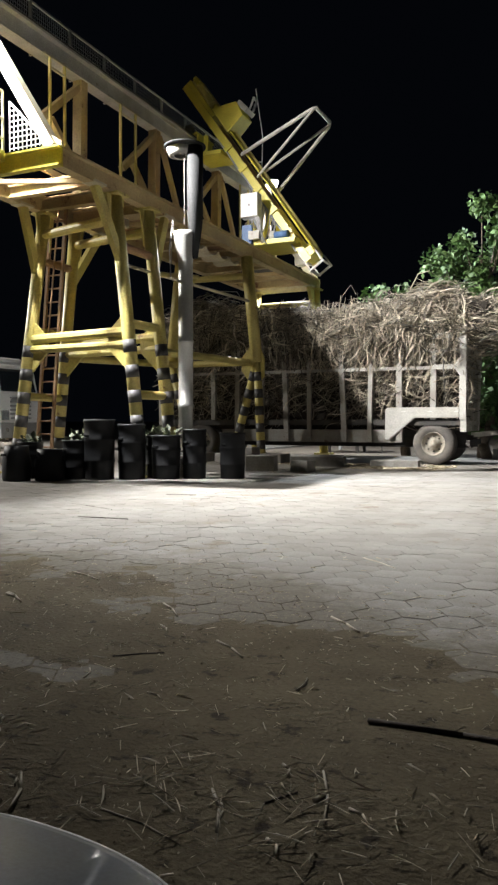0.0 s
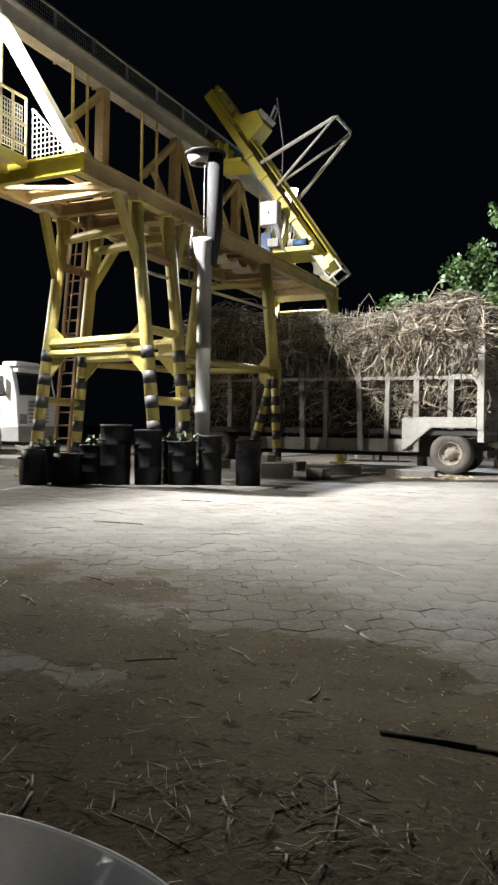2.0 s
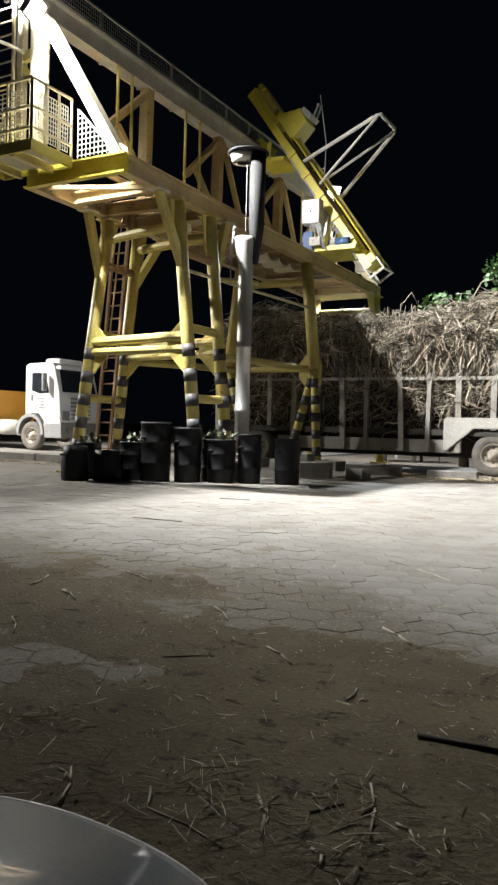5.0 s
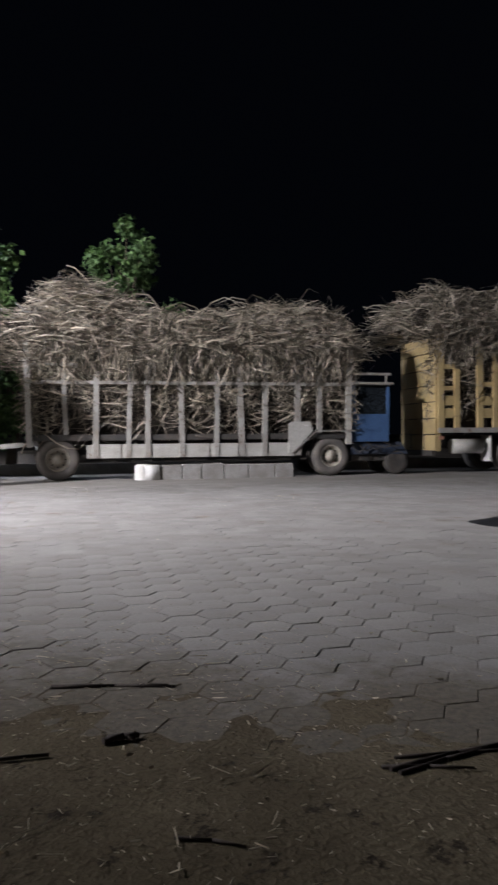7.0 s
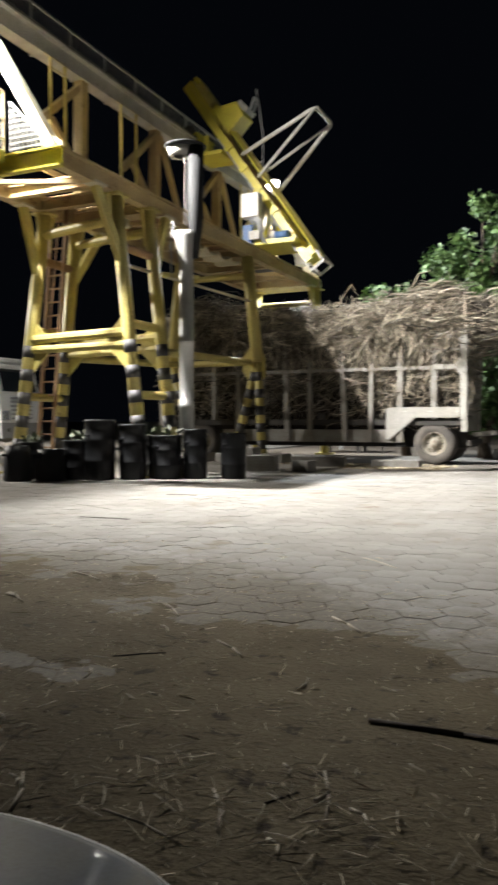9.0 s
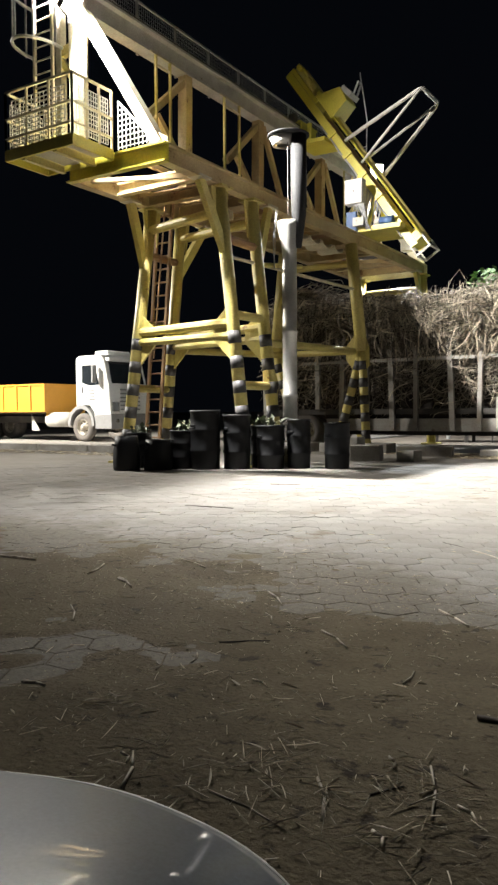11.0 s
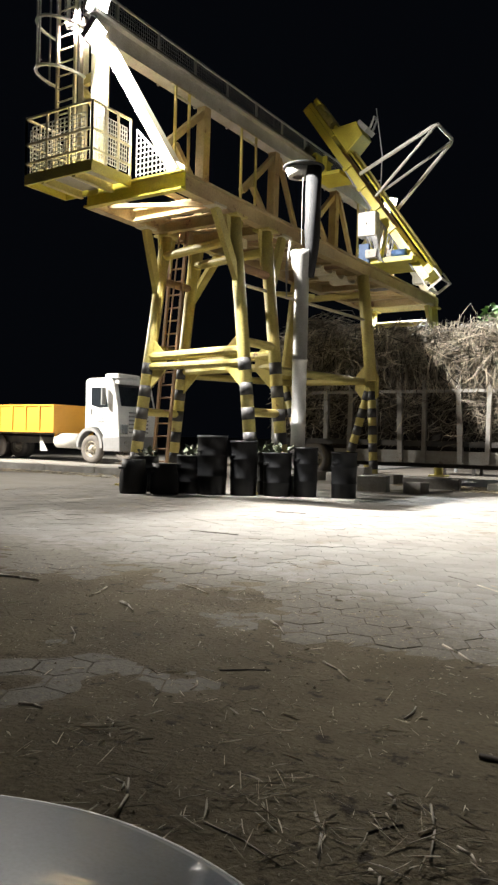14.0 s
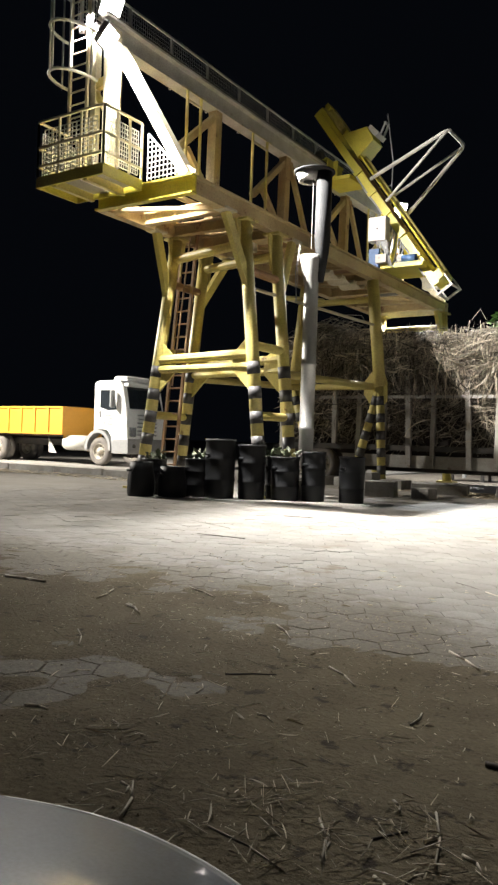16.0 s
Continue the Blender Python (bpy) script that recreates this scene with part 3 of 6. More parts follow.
for a, b in zip(corners[:-1], corners[1:]):
    for z in (6.95, 7.35, 7.9):
        part("guard_rail", Geo().beam((*a, z), (*b, z), 0.045, 0.045), PALE, plat)
    n = 3
    for k in range(n + 1):
        x, y = lerp((*a, 0), (*b, 0), k / n)[:2]
        part("guard_post", Geo().beam((x, y, 6.7), (x, y, 7.9), 0.04, 0.04), PALE, plat)
    mesh_g = Geo()
    p, q = lerp((*a, 0), (*b, 0), 0.1), lerp((*a, 0), (*b, 0), 0.9)
    for k in range(14):
        m = lerp(p, q, k / 13)
        mesh_g.beam((m.x, m.y, 6.78), (m.x, m.y, 7.7), 0.014, 0.014)
    for k in range(11):
        mesh_g.beam((p.x, p.y, 6.78 + 0.092 * k), (q.x, q.y, 6.78 + 0.092 * k), 0.014, 0.014)
    part("mesh_panel", mesh_g, GALV, plat, "galvanised wire mesh panel")
side_mesh = Geo()
for k in range(9):
    y = 12.3
    f = k / 8
    side_mesh.beam((-10.9 + 0.11 * k, y - 0.02, 6.75), (-10.9 + 0.11 * k, y - 0.02, 7.75 - 0.85 * f), 0.018, 0.018)
for k in range(9):
    side_mesh.beam((-10.9, 12.28, 6.8 + 0.11 * k), (-10.9 + 0.88 * max(0.05, 1 - 0.11 * k), 12.28, 6.8 + 0.11 * k), 0.018, 0.018)
part("mesh_panel", side_mesh.beam((-10.9, 12.28, 7.75), (-10.02, 12.28, 6.85), 0.04, 0.04), GALV, gantry, "triangular wire mesh guard")
part("end_post", Geo().beam((-12.5, 12.25, 6.6), (-12.5, 12.25, 10.4), 0.16, 0.16), PALE, gantry)
part("end_post", Geo().beam((-11.95, 12.2, 6.6), (-11.95, 12.2, 10.2), 0.26, 0.26), PALE, gantry)
part("end_tie", Geo().beam((-12.55, 12.25, 9.1), (-11.95, 12.25, 9.2), 0.12, 0.2).beam((-12.5, 12.25, 9.0), (-12.0, 12.25, 8.3), 0.1, 0.12), YELLOW, gantry)
lad = part("platform_ladder", Geo().beam((-13.05, 12.0, 6.7), (-13.05, 12.0, 11.8), 0.06, 0.06).beam((-12.5, 12.0, 6.7), (-12.5, 12.0, 11.8), 0.06, 0.06), PALE, gantry)
for k in range(17):
    part("rung", Geo().tube((-13.05, 12.0, 6.95 + 0.29 * k), (-12.5, 12.0, 6.95 + 0.29 * k), 0.018, 6), PALE, lad)


def hoop(z):
    return [(-12.775 + 0.46 * math.cos(a), 12.0 - 0.78 * math.sin(a), z) for a in steps(-0.15, math.pi + 0.15, 14)]


for z in (9.15, 10.2, 11.2):
    pts = hoop(z)
    part("cage_hoop", Geo().pipe(pts, 0.035, 6), GALV, lad, smooth=True)
for k in (1, 4, 7, 10, 13):
    x, y, _ = hoop(0)[k]
    part("cage_bar", Geo().beam((x, y, 9.1), (x, y, 11.8), 0.04, 0.015), GALV, lad)

# rusty ladder inside the near tower
lad2 = part("access_ladder", Geo().beam((-12.95, 15.45, 0.0), (-12.4, 15.45, 6.5), 0.07, 0.07).beam((-12.5, 15.45, 0.0), (-11.95, 15.45, 6.5), 0.07, 0.07), RUST, gantry, "rust brown access ladder")
for k in range(19):
    f = 0.04 + k * 0.051
    part("rung", Geo().tube(lerp((-12.95, 15.45, 0.0), (-12.4, 15.45, 6.5), f), lerp((-12.5, 15.45, 0.0), (-11.95, 15.45, 6.5), f), 0.022, 6), RUST, lad2)
for x in (-12.25, -12.65):
    part("safety_bar", Geo().beam((x, 15.0, 2.6), (x + 0.35, 15.1, 6.4), 0.03, 0.03), RUST, lad2)


# flood lamps on the gantry
def flood_lamp(at, way, mat, label):
    ob = thing("flood_lamp", at, label, "lamp", "gantry flood lamps")
    d = Vector(way).normalized()
    c = Vector(at)
    part("housing", Geo().beam(c - d * 0.16, c - d * 0.02, 0.52, 0.48), STEEL, ob, bevel=0.02)
    part("lens", Geo().beam(c - d * 0.02, c + d * 0.01, 0.46, 0.42), mat, ob, "glowing white lens")
    part("bracket", Geo().beam(c - d * 0.1 + Vector((0, 0, -0.45)), c - d * 0.1 + Vector((0, 0, -0.15)), 0.05, 0.05), GALV, ob)
    return ob


flood_lamp((-11.85, 12.02, 10.62), (0.75, -0.25, -0.55), LAMPE, "glaring white flood lamp on the near end of the gantry")
flood_lamp((-11.78, 11.9, 9.84), (0.75, 0.25, -0.55), LAMPE, "glaring white flood lamp below the near end of the runway beam")
flood_lamp((-11.72, 28.15, 10.62), (0.25, -0.25, -0.25), LAMPE, "glaring white flood lamp on the far end of the gantry")
beacon = solo("junction_box", Geo().box((-9.75, 26.5, 7.35), (0.6, 0.35, 0.75)), PALEG, (-9.75, 26.5, 6.67), "grey steel junction box on the gantry deck", "box", bevel=0.02)

# ---- probe arm on its carriage ----
AY = 22.4
arm = thing("probe_arm", (-9.7, AY, ZB + 0.2), "yellow inclined core probe arm riding on the gantry", "machine")
A0, A1 = Vector((-12.2, AY, 12.15)), Vector((-7.95, AY, 6.15))
dirn = (A1 - A0).normalized()
side = Vector((dirn.z, 0, -dirn.x)) * -1  # away from the gantry, upwards


def along(f, off=0.0, dy=0.0):
    return A0 + (A1 - A0) * f + side * off + Vector((0, dy, 0))


for dy in (-0.38, 0.38):
    part("boom_rail", Geo().beam(along(0.0, 0, dy), along(1.0, 0, dy), 0.10, 0.24, side), BRIGHT if dy < 0 else YELLOW, arm)
for k in range(12):
    f = 0.05 + 0.08 * k
    part("boom_rung", Geo().beam(along(f, 0, -0.33), along(f, 0, 0.33), 0.09, 0.14, side), YELLOW, arm)
part("boom_web", Geo().beam(along(0.28, 0.10), along(0.70, 0.10), 0.5, 0.05, side), RUST, arm, "rust brown boom cover")
part("probe_tube", Geo().tube(along(0.1, 0.34), along(0.96, 0.34), 0.10, 12), YELLOW, arm, "worn yellow core tube", smooth=True)
for dy, mat in ((-0.3, BRIGHT), (0.26, YELLOW), (-0.16, PALE), (0.4, BRIGHT), (0.12, YELLOW)):
    part("guide_rod", Geo().tube(along(0.2, 0.3 + 0.1 * abs(dy), dy), along(0.98, 0.3 + 0.1 * abs(dy), dy), 0.03, 8), mat, arm, smooth=True)
part("head_block", Geo().beam(along(-0.01, 0.08), along(0.20, 0.08), 0.74, 0.34, side), BRIGHT, arm, "bright yellow head block", bevel=0.03)
for dy in (-0.2, 0.2):
    part("head_motor", Geo().tube(along(0.0, 0.32, dy), along(0.15, 0.32, dy), 0.14, 12), YELLOW, arm, smooth=True)
hop = along(0.22, 0.7)
part("hopper", Geo().add([along(0.17, 0.26, -0.4), along(0.31, 0.24, -0.4), along(0.295, 0.95, -0.36), along(0.225, 1.02, -0.36), along(0.17, 0.26, 0.4), along(0.31, 0.24, 0.4), along(0.295, 0.95, 0.36), along(0.225, 1.02, 0.36)], BOX), BRIGHT, arm, "bright yellow tapered hopper", bevel=0.02)
part("hopper_end", Geo().beam(along(0.258, 1.0), along(0.255, 1.16), 0.6, 0.42, dirn), PALEG, arm)
part("hook", Geo().beam(along(0.28, 1.2, -0.12), along(0.255, 1.5, -0.12), 0.05, 0.05).beam(along(0.28, 1.2, 0.12), along(0.255, 1.5, 0.12), 0.05, 0.05).beam(along(0.255, 1.5, -0.15), along(0.255, 1.5, 0.15), 0.06, 0.06), GALV, arm)
for k in range(5):
    part("head_detail", Geo().beam(along(0.0 + 0.04 * k, 0.40, -0.25 + 0.1 * (k % 3)), along(0.03 + 0.04 * k, 0.40, -0.25 + 0.1 * (k % 3)), 0.3, 0.14, side), YELLOW if k % 2 else BRIGHT, arm)
    part("clamp", Geo().beam(along(0.36 + 0.12 * k, 0.0, -0.47), along(0.38 + 0.12 * k, 0.0, -0.47), 0.06, 0.30, side), BRIGHT, arm)
crown = [Vector((-7.68, AY - 0.55, 10.68)), Vector((-7.66, AY + 0.9, 10.68))]
top_bend = [lerp(along(0.44, 0.2, -0.5), crown[0], 0.95), lerp(crown[0], crown[1], 0.06), lerp(crown[0], crown[1], 0.22), lerp(crown[0], crown[1], 0.9), lerp(crown[1], along(0.62, 0.2, 0.5), 0.04)]
part("loop_guard", Geo().pipe([along(0.44, 0.2, -0.5), *top_bend, along(0.62, 0.2, 0.5)], 0.06, 8).pipe([along(0.57, 0.2, -0.5), lerp(along(0.57, 0.2, -0.5), crown[0], 0.97)], 0.045, 8).pipe([along(0.50, 0.2, 0.5), lerp(along(0.50, 0.2, 0.5), crown[1], 0.97)], 0.045, 8), PALEG, arm, "pale bent tube guard frame", smooth=True)
part("carriage", Geo().span((UX + 0.18, AY - 0.6, UZ - 0.40), (UX + 1.15, AY + 0.6, UZ - 0.28)).span((UX + 0.45, AY - 0.42, UZ - 0.28), (UX + 0.6, AY - 0.36, UZ + 0.3)).span((UX - 0.2, AY - 0.6, UZ + 0.34), (UX + 0.3, AY + 0.6, UZ + 0.40)).span((UX + 0.24, AY - 0.5, UZ - 0.28), (UX + 0.3, AY + 0.5, UZ + 0.34)), BRIGHT, arm, "bright yellow carriage")
part("carriage_wheel", Geo().tube((UX + 0.0, AY - 0.7, UZ + 0.46), (UX + 0.2, AY - 0.7, UZ + 0.46), 0.14, 14), STEEL, arm)
part("carriage_wheel", Geo().tube((UX + 0.0, AY + 0.7, UZ + 0.46), (UX + 0.2, AY + 0.7, UZ + 0.46), 0.14, 14), STEEL, arm)
part("foot_frame", Geo().span((GX - 0.2, AY - 0.8, ZB + 0.204), (GX + 1.45, AY + 0.8, ZB + 0.36)), BRIGHT, arm, "yellow lower carriage frame", bevel=0.02)
part("foot_strut", Geo().beam((GX + 0.3, AY - 0.6, ZB + 0.3), along(0.72, -0.1, -0.3), 0.12, 0.12), BRIGHT, arm)
part("foot_strut", Geo().beam((GX + 0.3, AY + 0.6, ZB + 0.3), along(0.72, -0.1, 0.3), 0.12, 0.12), BRIGHT, arm)
tip = part("tip_sleeve", Geo().beam(along(0.95, 0.12), along(0.99, 0.12), 0.8, 0.42, side), BRIGHT, arm, bevel=0.02)
for dy in (-0.41, 0.41):
    part("mouth_bar", Geo().beam(along(0.985, -0.12, dy), along(1.045, -0.12, dy), 0.05, 0.05, side).beam(along(0.985, 0.36, dy), along(1.045, 0.36, dy), 0.05, 0.05, side).beam(along(1.04, -0.14, dy), along(1.04, 0.38, dy), 0.06, 0.06, dirn), PALEG, tip, "pale open probe mouth")
for off in (-0.12, 0.36):
    part("mouth_bar", Geo().beam(along(1.04, off, -0.38), along(1.04, off, 0.38), 0.06, 0.06, dirn), PALEG, tip)
box_ = part("control_box", Geo().box((-9.62, AY - 0.95, 7.84), (0.58, 0.32, 0.74)), PALEG, arm, "white electric control cabinet", bevel=0.02)
part("box_door", Geo().box((-9.62, AY - 1.12, 7.84), (0.52, 0.02, 0.68)), WHITEP, box_)
part("box_lock", Geo().box((-9.6, AY - 1.14, 7.84), (0.04, 0.02, 0.07)), STEEL, box_)
part("box_bracket", Geo().beam((-9.5, AY - 0.8, 7.9), along(0.58, -0.1, -0.35), 0.08, 0.08)
     , BRIGHT, arm)
part("box_post", Geo().beam((-9.62, AY - 0.9, 7.5), (-9.6, AY - 0.6, 6.8), 0.1, 0.1), BRIGHT, arm)
part("motor", Geo().tube((-8.98, AY - 0.55, 6.97), (-8.55, AY - 0.55, 6.97), 0.13, 14), BLUE, arm, "blue electric motor", smooth=True)
part("motor_fan", Geo().tube((-9.1, AY - 0.55, 6.97), (-8.98, AY - 0.55, 6.97), 0.145, 14), PALEG, arm)
part("oil_tank", Geo().box((-9.78, AY - 0.72, 7.0), (0.34, 0.4, 0.6)), BLUE, arm, "blue oil tank", bevel=0.02)
part("valve_block", Geo().box((-9.5, AY - 0.9, 6.95), (0.35, 0.25, 0.25)), PALEG, arm)
rnd = random.Random(4)
for k in range(9):
    a = Vector((-9.65 + 0.04 * k, AY - 1.0, 7.5))
    b = along(0.62 + 0.02 * k, -0.12, -0.45)
    drop = 0.3 + rnd.random() * 0.5
    pts = [lerp(a, b, f) - Vector((0, 0.05, drop * 4 * f * (1 - f) + 0.35 * f * (1 - f))) for f in steps(0, 1, 8)]
    part("hose", Geo().pipe(pts, 0.022, 6), CABLE, arm, "looped grey hose", smooth=True)
part("cable", Geo().pipe([along(0.22, 1.7), along(0.40, 1.0, 0.1), along(0.5, 0.4, 0.2)], 0.018, 5), CABLE, arm)
part("cable", Geo().pipe([along(0.3 + 0.08 * k, -0.14 + 0.02 * (k % 2), -0.46) for k in range(9)], 0.03, 6), CABLE, arm)

# ---- silver duct ----
duct = thing("duct_post", (-8.39, 15.11, 0), "tall silver metal duct with dark capped top", "duct")
DX, DY = -8.39, 15.11
part("pipe", Geo().lathe((DX, DY, 0), (0, 0, 1), [(0.0, 0), (0.165, 0.0), (0.165, 1.55), (0.178, 1.56), (0.178, 1.64), (0.165, 1.65), (0.165, 3.0), (0.176, 3.01), (0.176, 3.07), (0.165, 3.08), (0.165, 4.84), (0.18, 4.94), (0.265, 5.38), (0.27, 5.5), (0.0, 5.5)], 28), GALV, duct, "bright galvanised pipe", smooth=True)
for z in (0.42, 0.55, 0.98):
    part("clamp", Geo().lathe((DX, DY, z), (0, 0, 1), [(0.165, 0), (0.19, 0), (0.19, 0.05), (0.165, 0.05)], 28), STEEL, duct)
part("upper_shell", Geo().lathe((DX + 0.235, DY + 0.02, 4.9), (0, 0, 1), [(0.0, 0.0), (0.06, 0.0), (0.16, 0.7), (0.18, 1.0), (0.18, 2.47), (0.0, 2.47)], 24), DARKPIPE, duct, "dark matt shell", smooth=True)
part("shell_edge", Geo().beam((DX + 0.06, DY - 0.16, 5.6), (DX + 0.06, DY - 0.16, 7.22), 0.012, 0.012), STEEL, duct)
part("cap", Geo().lathe((DX - 0.02, DY + 0.02, 7.38), (0, 0, 1), [(0.0, 0.0), (0.44, 0.0), (0.47, 0.015), (0.47, 0.04), (0.35, 0.07), (0.0, 0.08)], 32), DARKPIPE, duct, "dark round cap", smooth=True)
part("collar", Geo().lathe((DX - 0.12, DY - 0.02, 7.2), (0, 0, 1), [(0.14, 0.0), (0.25, 0.0), (0.31, 0.175), (0.14, 0.175)], 28), PALEG, duct, "pale collar under the cap", smooth=True)
for k in range(2):
    part("wire", Geo().pipe([(DX - 0.24 - 0.02 * k, DY - 0.1, 5.75 - 0.06 * k), (DX - 0.31 - 0.02 * k, DY - 0.1, 5.3), (DX - 0.29 - 0.015 * k, DY - 0.1, 4.9 - 0.1 * k)], 0.007, 5), CABLE, duct)
part("wire", Geo().pipe([(DX - 0.33, DY, 5.8), (DX - 0.42, DY, 5.2), (DX - 0.38, DY, 4.5)], 0.015, 5), CABLE, duct)


# ---- wheels ----
def wheel(name, c, r, width, parent, dual=0.0, label=""):
    """A truck wheel with its axle along y, outer face towards -y."""
    x, y, z = c
    rows = [0.0] + ([dual] if dual else [])
    first = None
    for d in rows:
        t = part(name, Geo().lathe((x, y + d, z), (0, 1, 0), [(r * 0.56, 0.03), (r * 0.60, 0.0), (r * 0.80, -0.02), (r * 0.93, 0.02), (r * 0.985, 0.06), (r, 0.10), (r, width - 0.1), (r * 0.985, width - 0.06), (r * 0.93, width - 0.02), (r * 0.6, width), (r * 0.56, width - 0.03)], 36), TYRE, parent, label, smooth=True)
        first = first or t
    part("rim", Geo().lathe((x, y, z), (0, 1, 0), [(r * 0.57, 0.02), (r * 0.55, 0.0), (r * 0.52, 0.03), (r * 0.47, 0.12), (r * 0.30, 0.14), (r * 0.28, 0.08), (r * 0.20, 0.05), (r * 0.17, -0.02), (0.0, -0.03)], 28), RIM, first, smooth=True)
    for k in range(8):
        a = k * math.pi / 4
        part("wheel_nut", Geo().tube((x + r * 0.36 * math.cos(a), y + 0.14, z + r * 0.36 * math.sin(a)), (x + r * 0.36 * math.cos(a), y + 0.085, z + r * 0.36 * math.sin(a)), 0.028, 6), STEEL, first)
    return first


# ---- heaps of cane ----
def stalks(rng, n, place, lengths, radius, tilt, curve=0.12, leafy=0.3):
    """Many thin bent stalks and dry leaves as one mesh."""
    V, F = [], []
    for _ in range(n):
        p, yaw, pitch = place(rng)
        ln = rng.uniform(*lengths)
        d = Vector((math.cos(yaw) * math.cos(pitch), math.sin(yaw) * math.cos(pitch), math.sin(pitch)))
        bend = Vector((rng.gauss(0, 1), rng.gauss(0, 1), rng.gauss(0.3, 1))) * curve * ln
        leaf = rng.random() < leafy
        r = rng.uniform(*radius) * (1.7 if leaf else 1)
        a = d.orthogonal().normalized()
        a = a * math.cos(yaw * 7) + d.cross(a) * math.sin(yaw * 7)
        b = d.cross(a).normalized() * (0.12 if leaf else 1.0)
        o = len(V)
        last = 5 if leaf else 3
        for k in range(last):
            s = k / (last - 1) - 0.5
            c = p + d * ln * s + bend * (0.25 - s * s) * (1.05 if leaf else 0.6)
            w = r * ((0.45, 1.0, 1.0, 0.7, 0.12)[k] if leaf else 1.0)
            V += [c + a * w, c + b * w, c - a * w, c - b * w]
        for k in range(0, 4 * last - 4, 4):
            for j in range(4):
                F.append((o + k + j, o + k + (j + 1) % 4, o + k + 4 + (j + 1) % 4, o + k + 4 + j))
        if not leaf:
            F += [(o, o + 3, o + 2, o + 1), (o + 8, o + 9, o + 10, o + 11)]
    return V, F


def raw_mesh(name, V, F, mat, origin):
    me = bpy.data.meshes.new(name)
    o = Vector(origin)
    me.from_pydata([tuple((p - o) * K) for p in V], [], F)
    me.materials.append(mat)
    return me


def cane_load(seed, x0, x1, y0, y1, z0, zside, top, n, label, hang=0.12, over=(0.2, 0.2), ends=0.10):
    """A load of whole cane in a cage from x0 to x1; top(x) is the height of the heap's crown."""
    rng = random.Random(seed)

    def crown(x, y):
        v = (y - (y0 + y1) / 2) / ((y1 - y0) / 2)
        e = min(x - x0 + 0.25, x1 - x + 0.25)
        return zside + (top(x) - zside) * max(0.0, 1 - abs(v) ** 3.5) * min(1, 0.55 + e * 0.5) + 0.22 * noise.noise((x * 1.3, y * 1.3, seed))

    nx, ny = 40, 14
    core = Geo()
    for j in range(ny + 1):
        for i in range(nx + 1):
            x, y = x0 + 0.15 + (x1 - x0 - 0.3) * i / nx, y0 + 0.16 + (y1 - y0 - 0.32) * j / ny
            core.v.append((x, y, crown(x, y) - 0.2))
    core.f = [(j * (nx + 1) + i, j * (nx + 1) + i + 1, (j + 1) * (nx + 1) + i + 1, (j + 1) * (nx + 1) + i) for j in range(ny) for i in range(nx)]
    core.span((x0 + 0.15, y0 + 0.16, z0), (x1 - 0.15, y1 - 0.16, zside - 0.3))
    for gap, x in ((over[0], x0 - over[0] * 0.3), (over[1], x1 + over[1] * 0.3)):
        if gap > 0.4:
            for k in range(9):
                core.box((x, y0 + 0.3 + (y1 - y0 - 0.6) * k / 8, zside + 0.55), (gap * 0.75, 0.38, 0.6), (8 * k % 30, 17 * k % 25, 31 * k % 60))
    ob = thing("cane_load", ((x0 + x1) / 2, (y0 + y1) / 2, z0), label, "cane load", kind="stuff")
    # solid filler; shade between the stalks is put into its dark colour
    part("bulk", core, CANESHADE, ob, "inner cane filler, shade of the gaps put into its colour", kind="stuff")

    def on_top(r):
        x, y = r.uniform(x0 - over[0], x1 + over[1]), r.uniform(y0 - 0.15, y1 + 0.15)
        v = (y - (y0 + y1) / 2) / ((y1 - y0) / 2)
        z = crown(min(max(x, x0), x1), y0 + (y1 - y0) * min(max((v + 1) / 2, 0.04), 0.96)) + r.uniform(-0.28, 0.08)
        if not x0 < x < x1:
            z -= r.random() ** 2 * 0.5
        yaw = r.gauss(0, 0.5) if r.random() < 0.7 else r.uniform(0, 6.3)
        return Vector((x, y, z)), yaw, r.gauss(0, 0.30)

    def on_side(r):
        x = r.uniform(x0, x1)
        z = z0 + 0.05 + (zside + 0.7 - z0) * r.random() ** 0.55
        y = y0 + r.uniform(0.0, 0.2) + 0.2 * max(0.0, min(1.0, (zside - 0.9 - z) / 1.5)) * r.random() - (hang * r.random() if z > zside - 0.6 else 0)
        low = z < zside - 0.5
        pitch = r.gauss(1.25, 0.5) if r.random() < (0.35 if low else 0.45) else r.gauss(0, 0.45)
        return Vector((x, y, z)), r.gauss(0, 0.35), pitch

    def hanging(r):
        z = r.uniform(zside - 0.7, zside + 0.35)
        return Vector((r.uniform(x0, x1), y0 - r.uniform(0.02, 0.2), z)), r.uniform(0, 6.3), r.gauss(1.35, 0.3)

    def on_end(r):
        s = r.random() < 0.5
        return Vector((x0 - 0.05 if s else x1 + 0.05, r.uniform(y0, y1), r.uniform(z0 + 0.6, zside + 0.7))), r.gauss(1.57, 0.5), r.gauss(0.2, 0.6)

    def stray(r):
        x, y = r.uniform(x0, x1), r.uniform(y0, y1)
        return Vector((x, y, crown(x, y) + 0.12)), r.uniform(0, 6.3), r.gauss(0.2, 0.35)

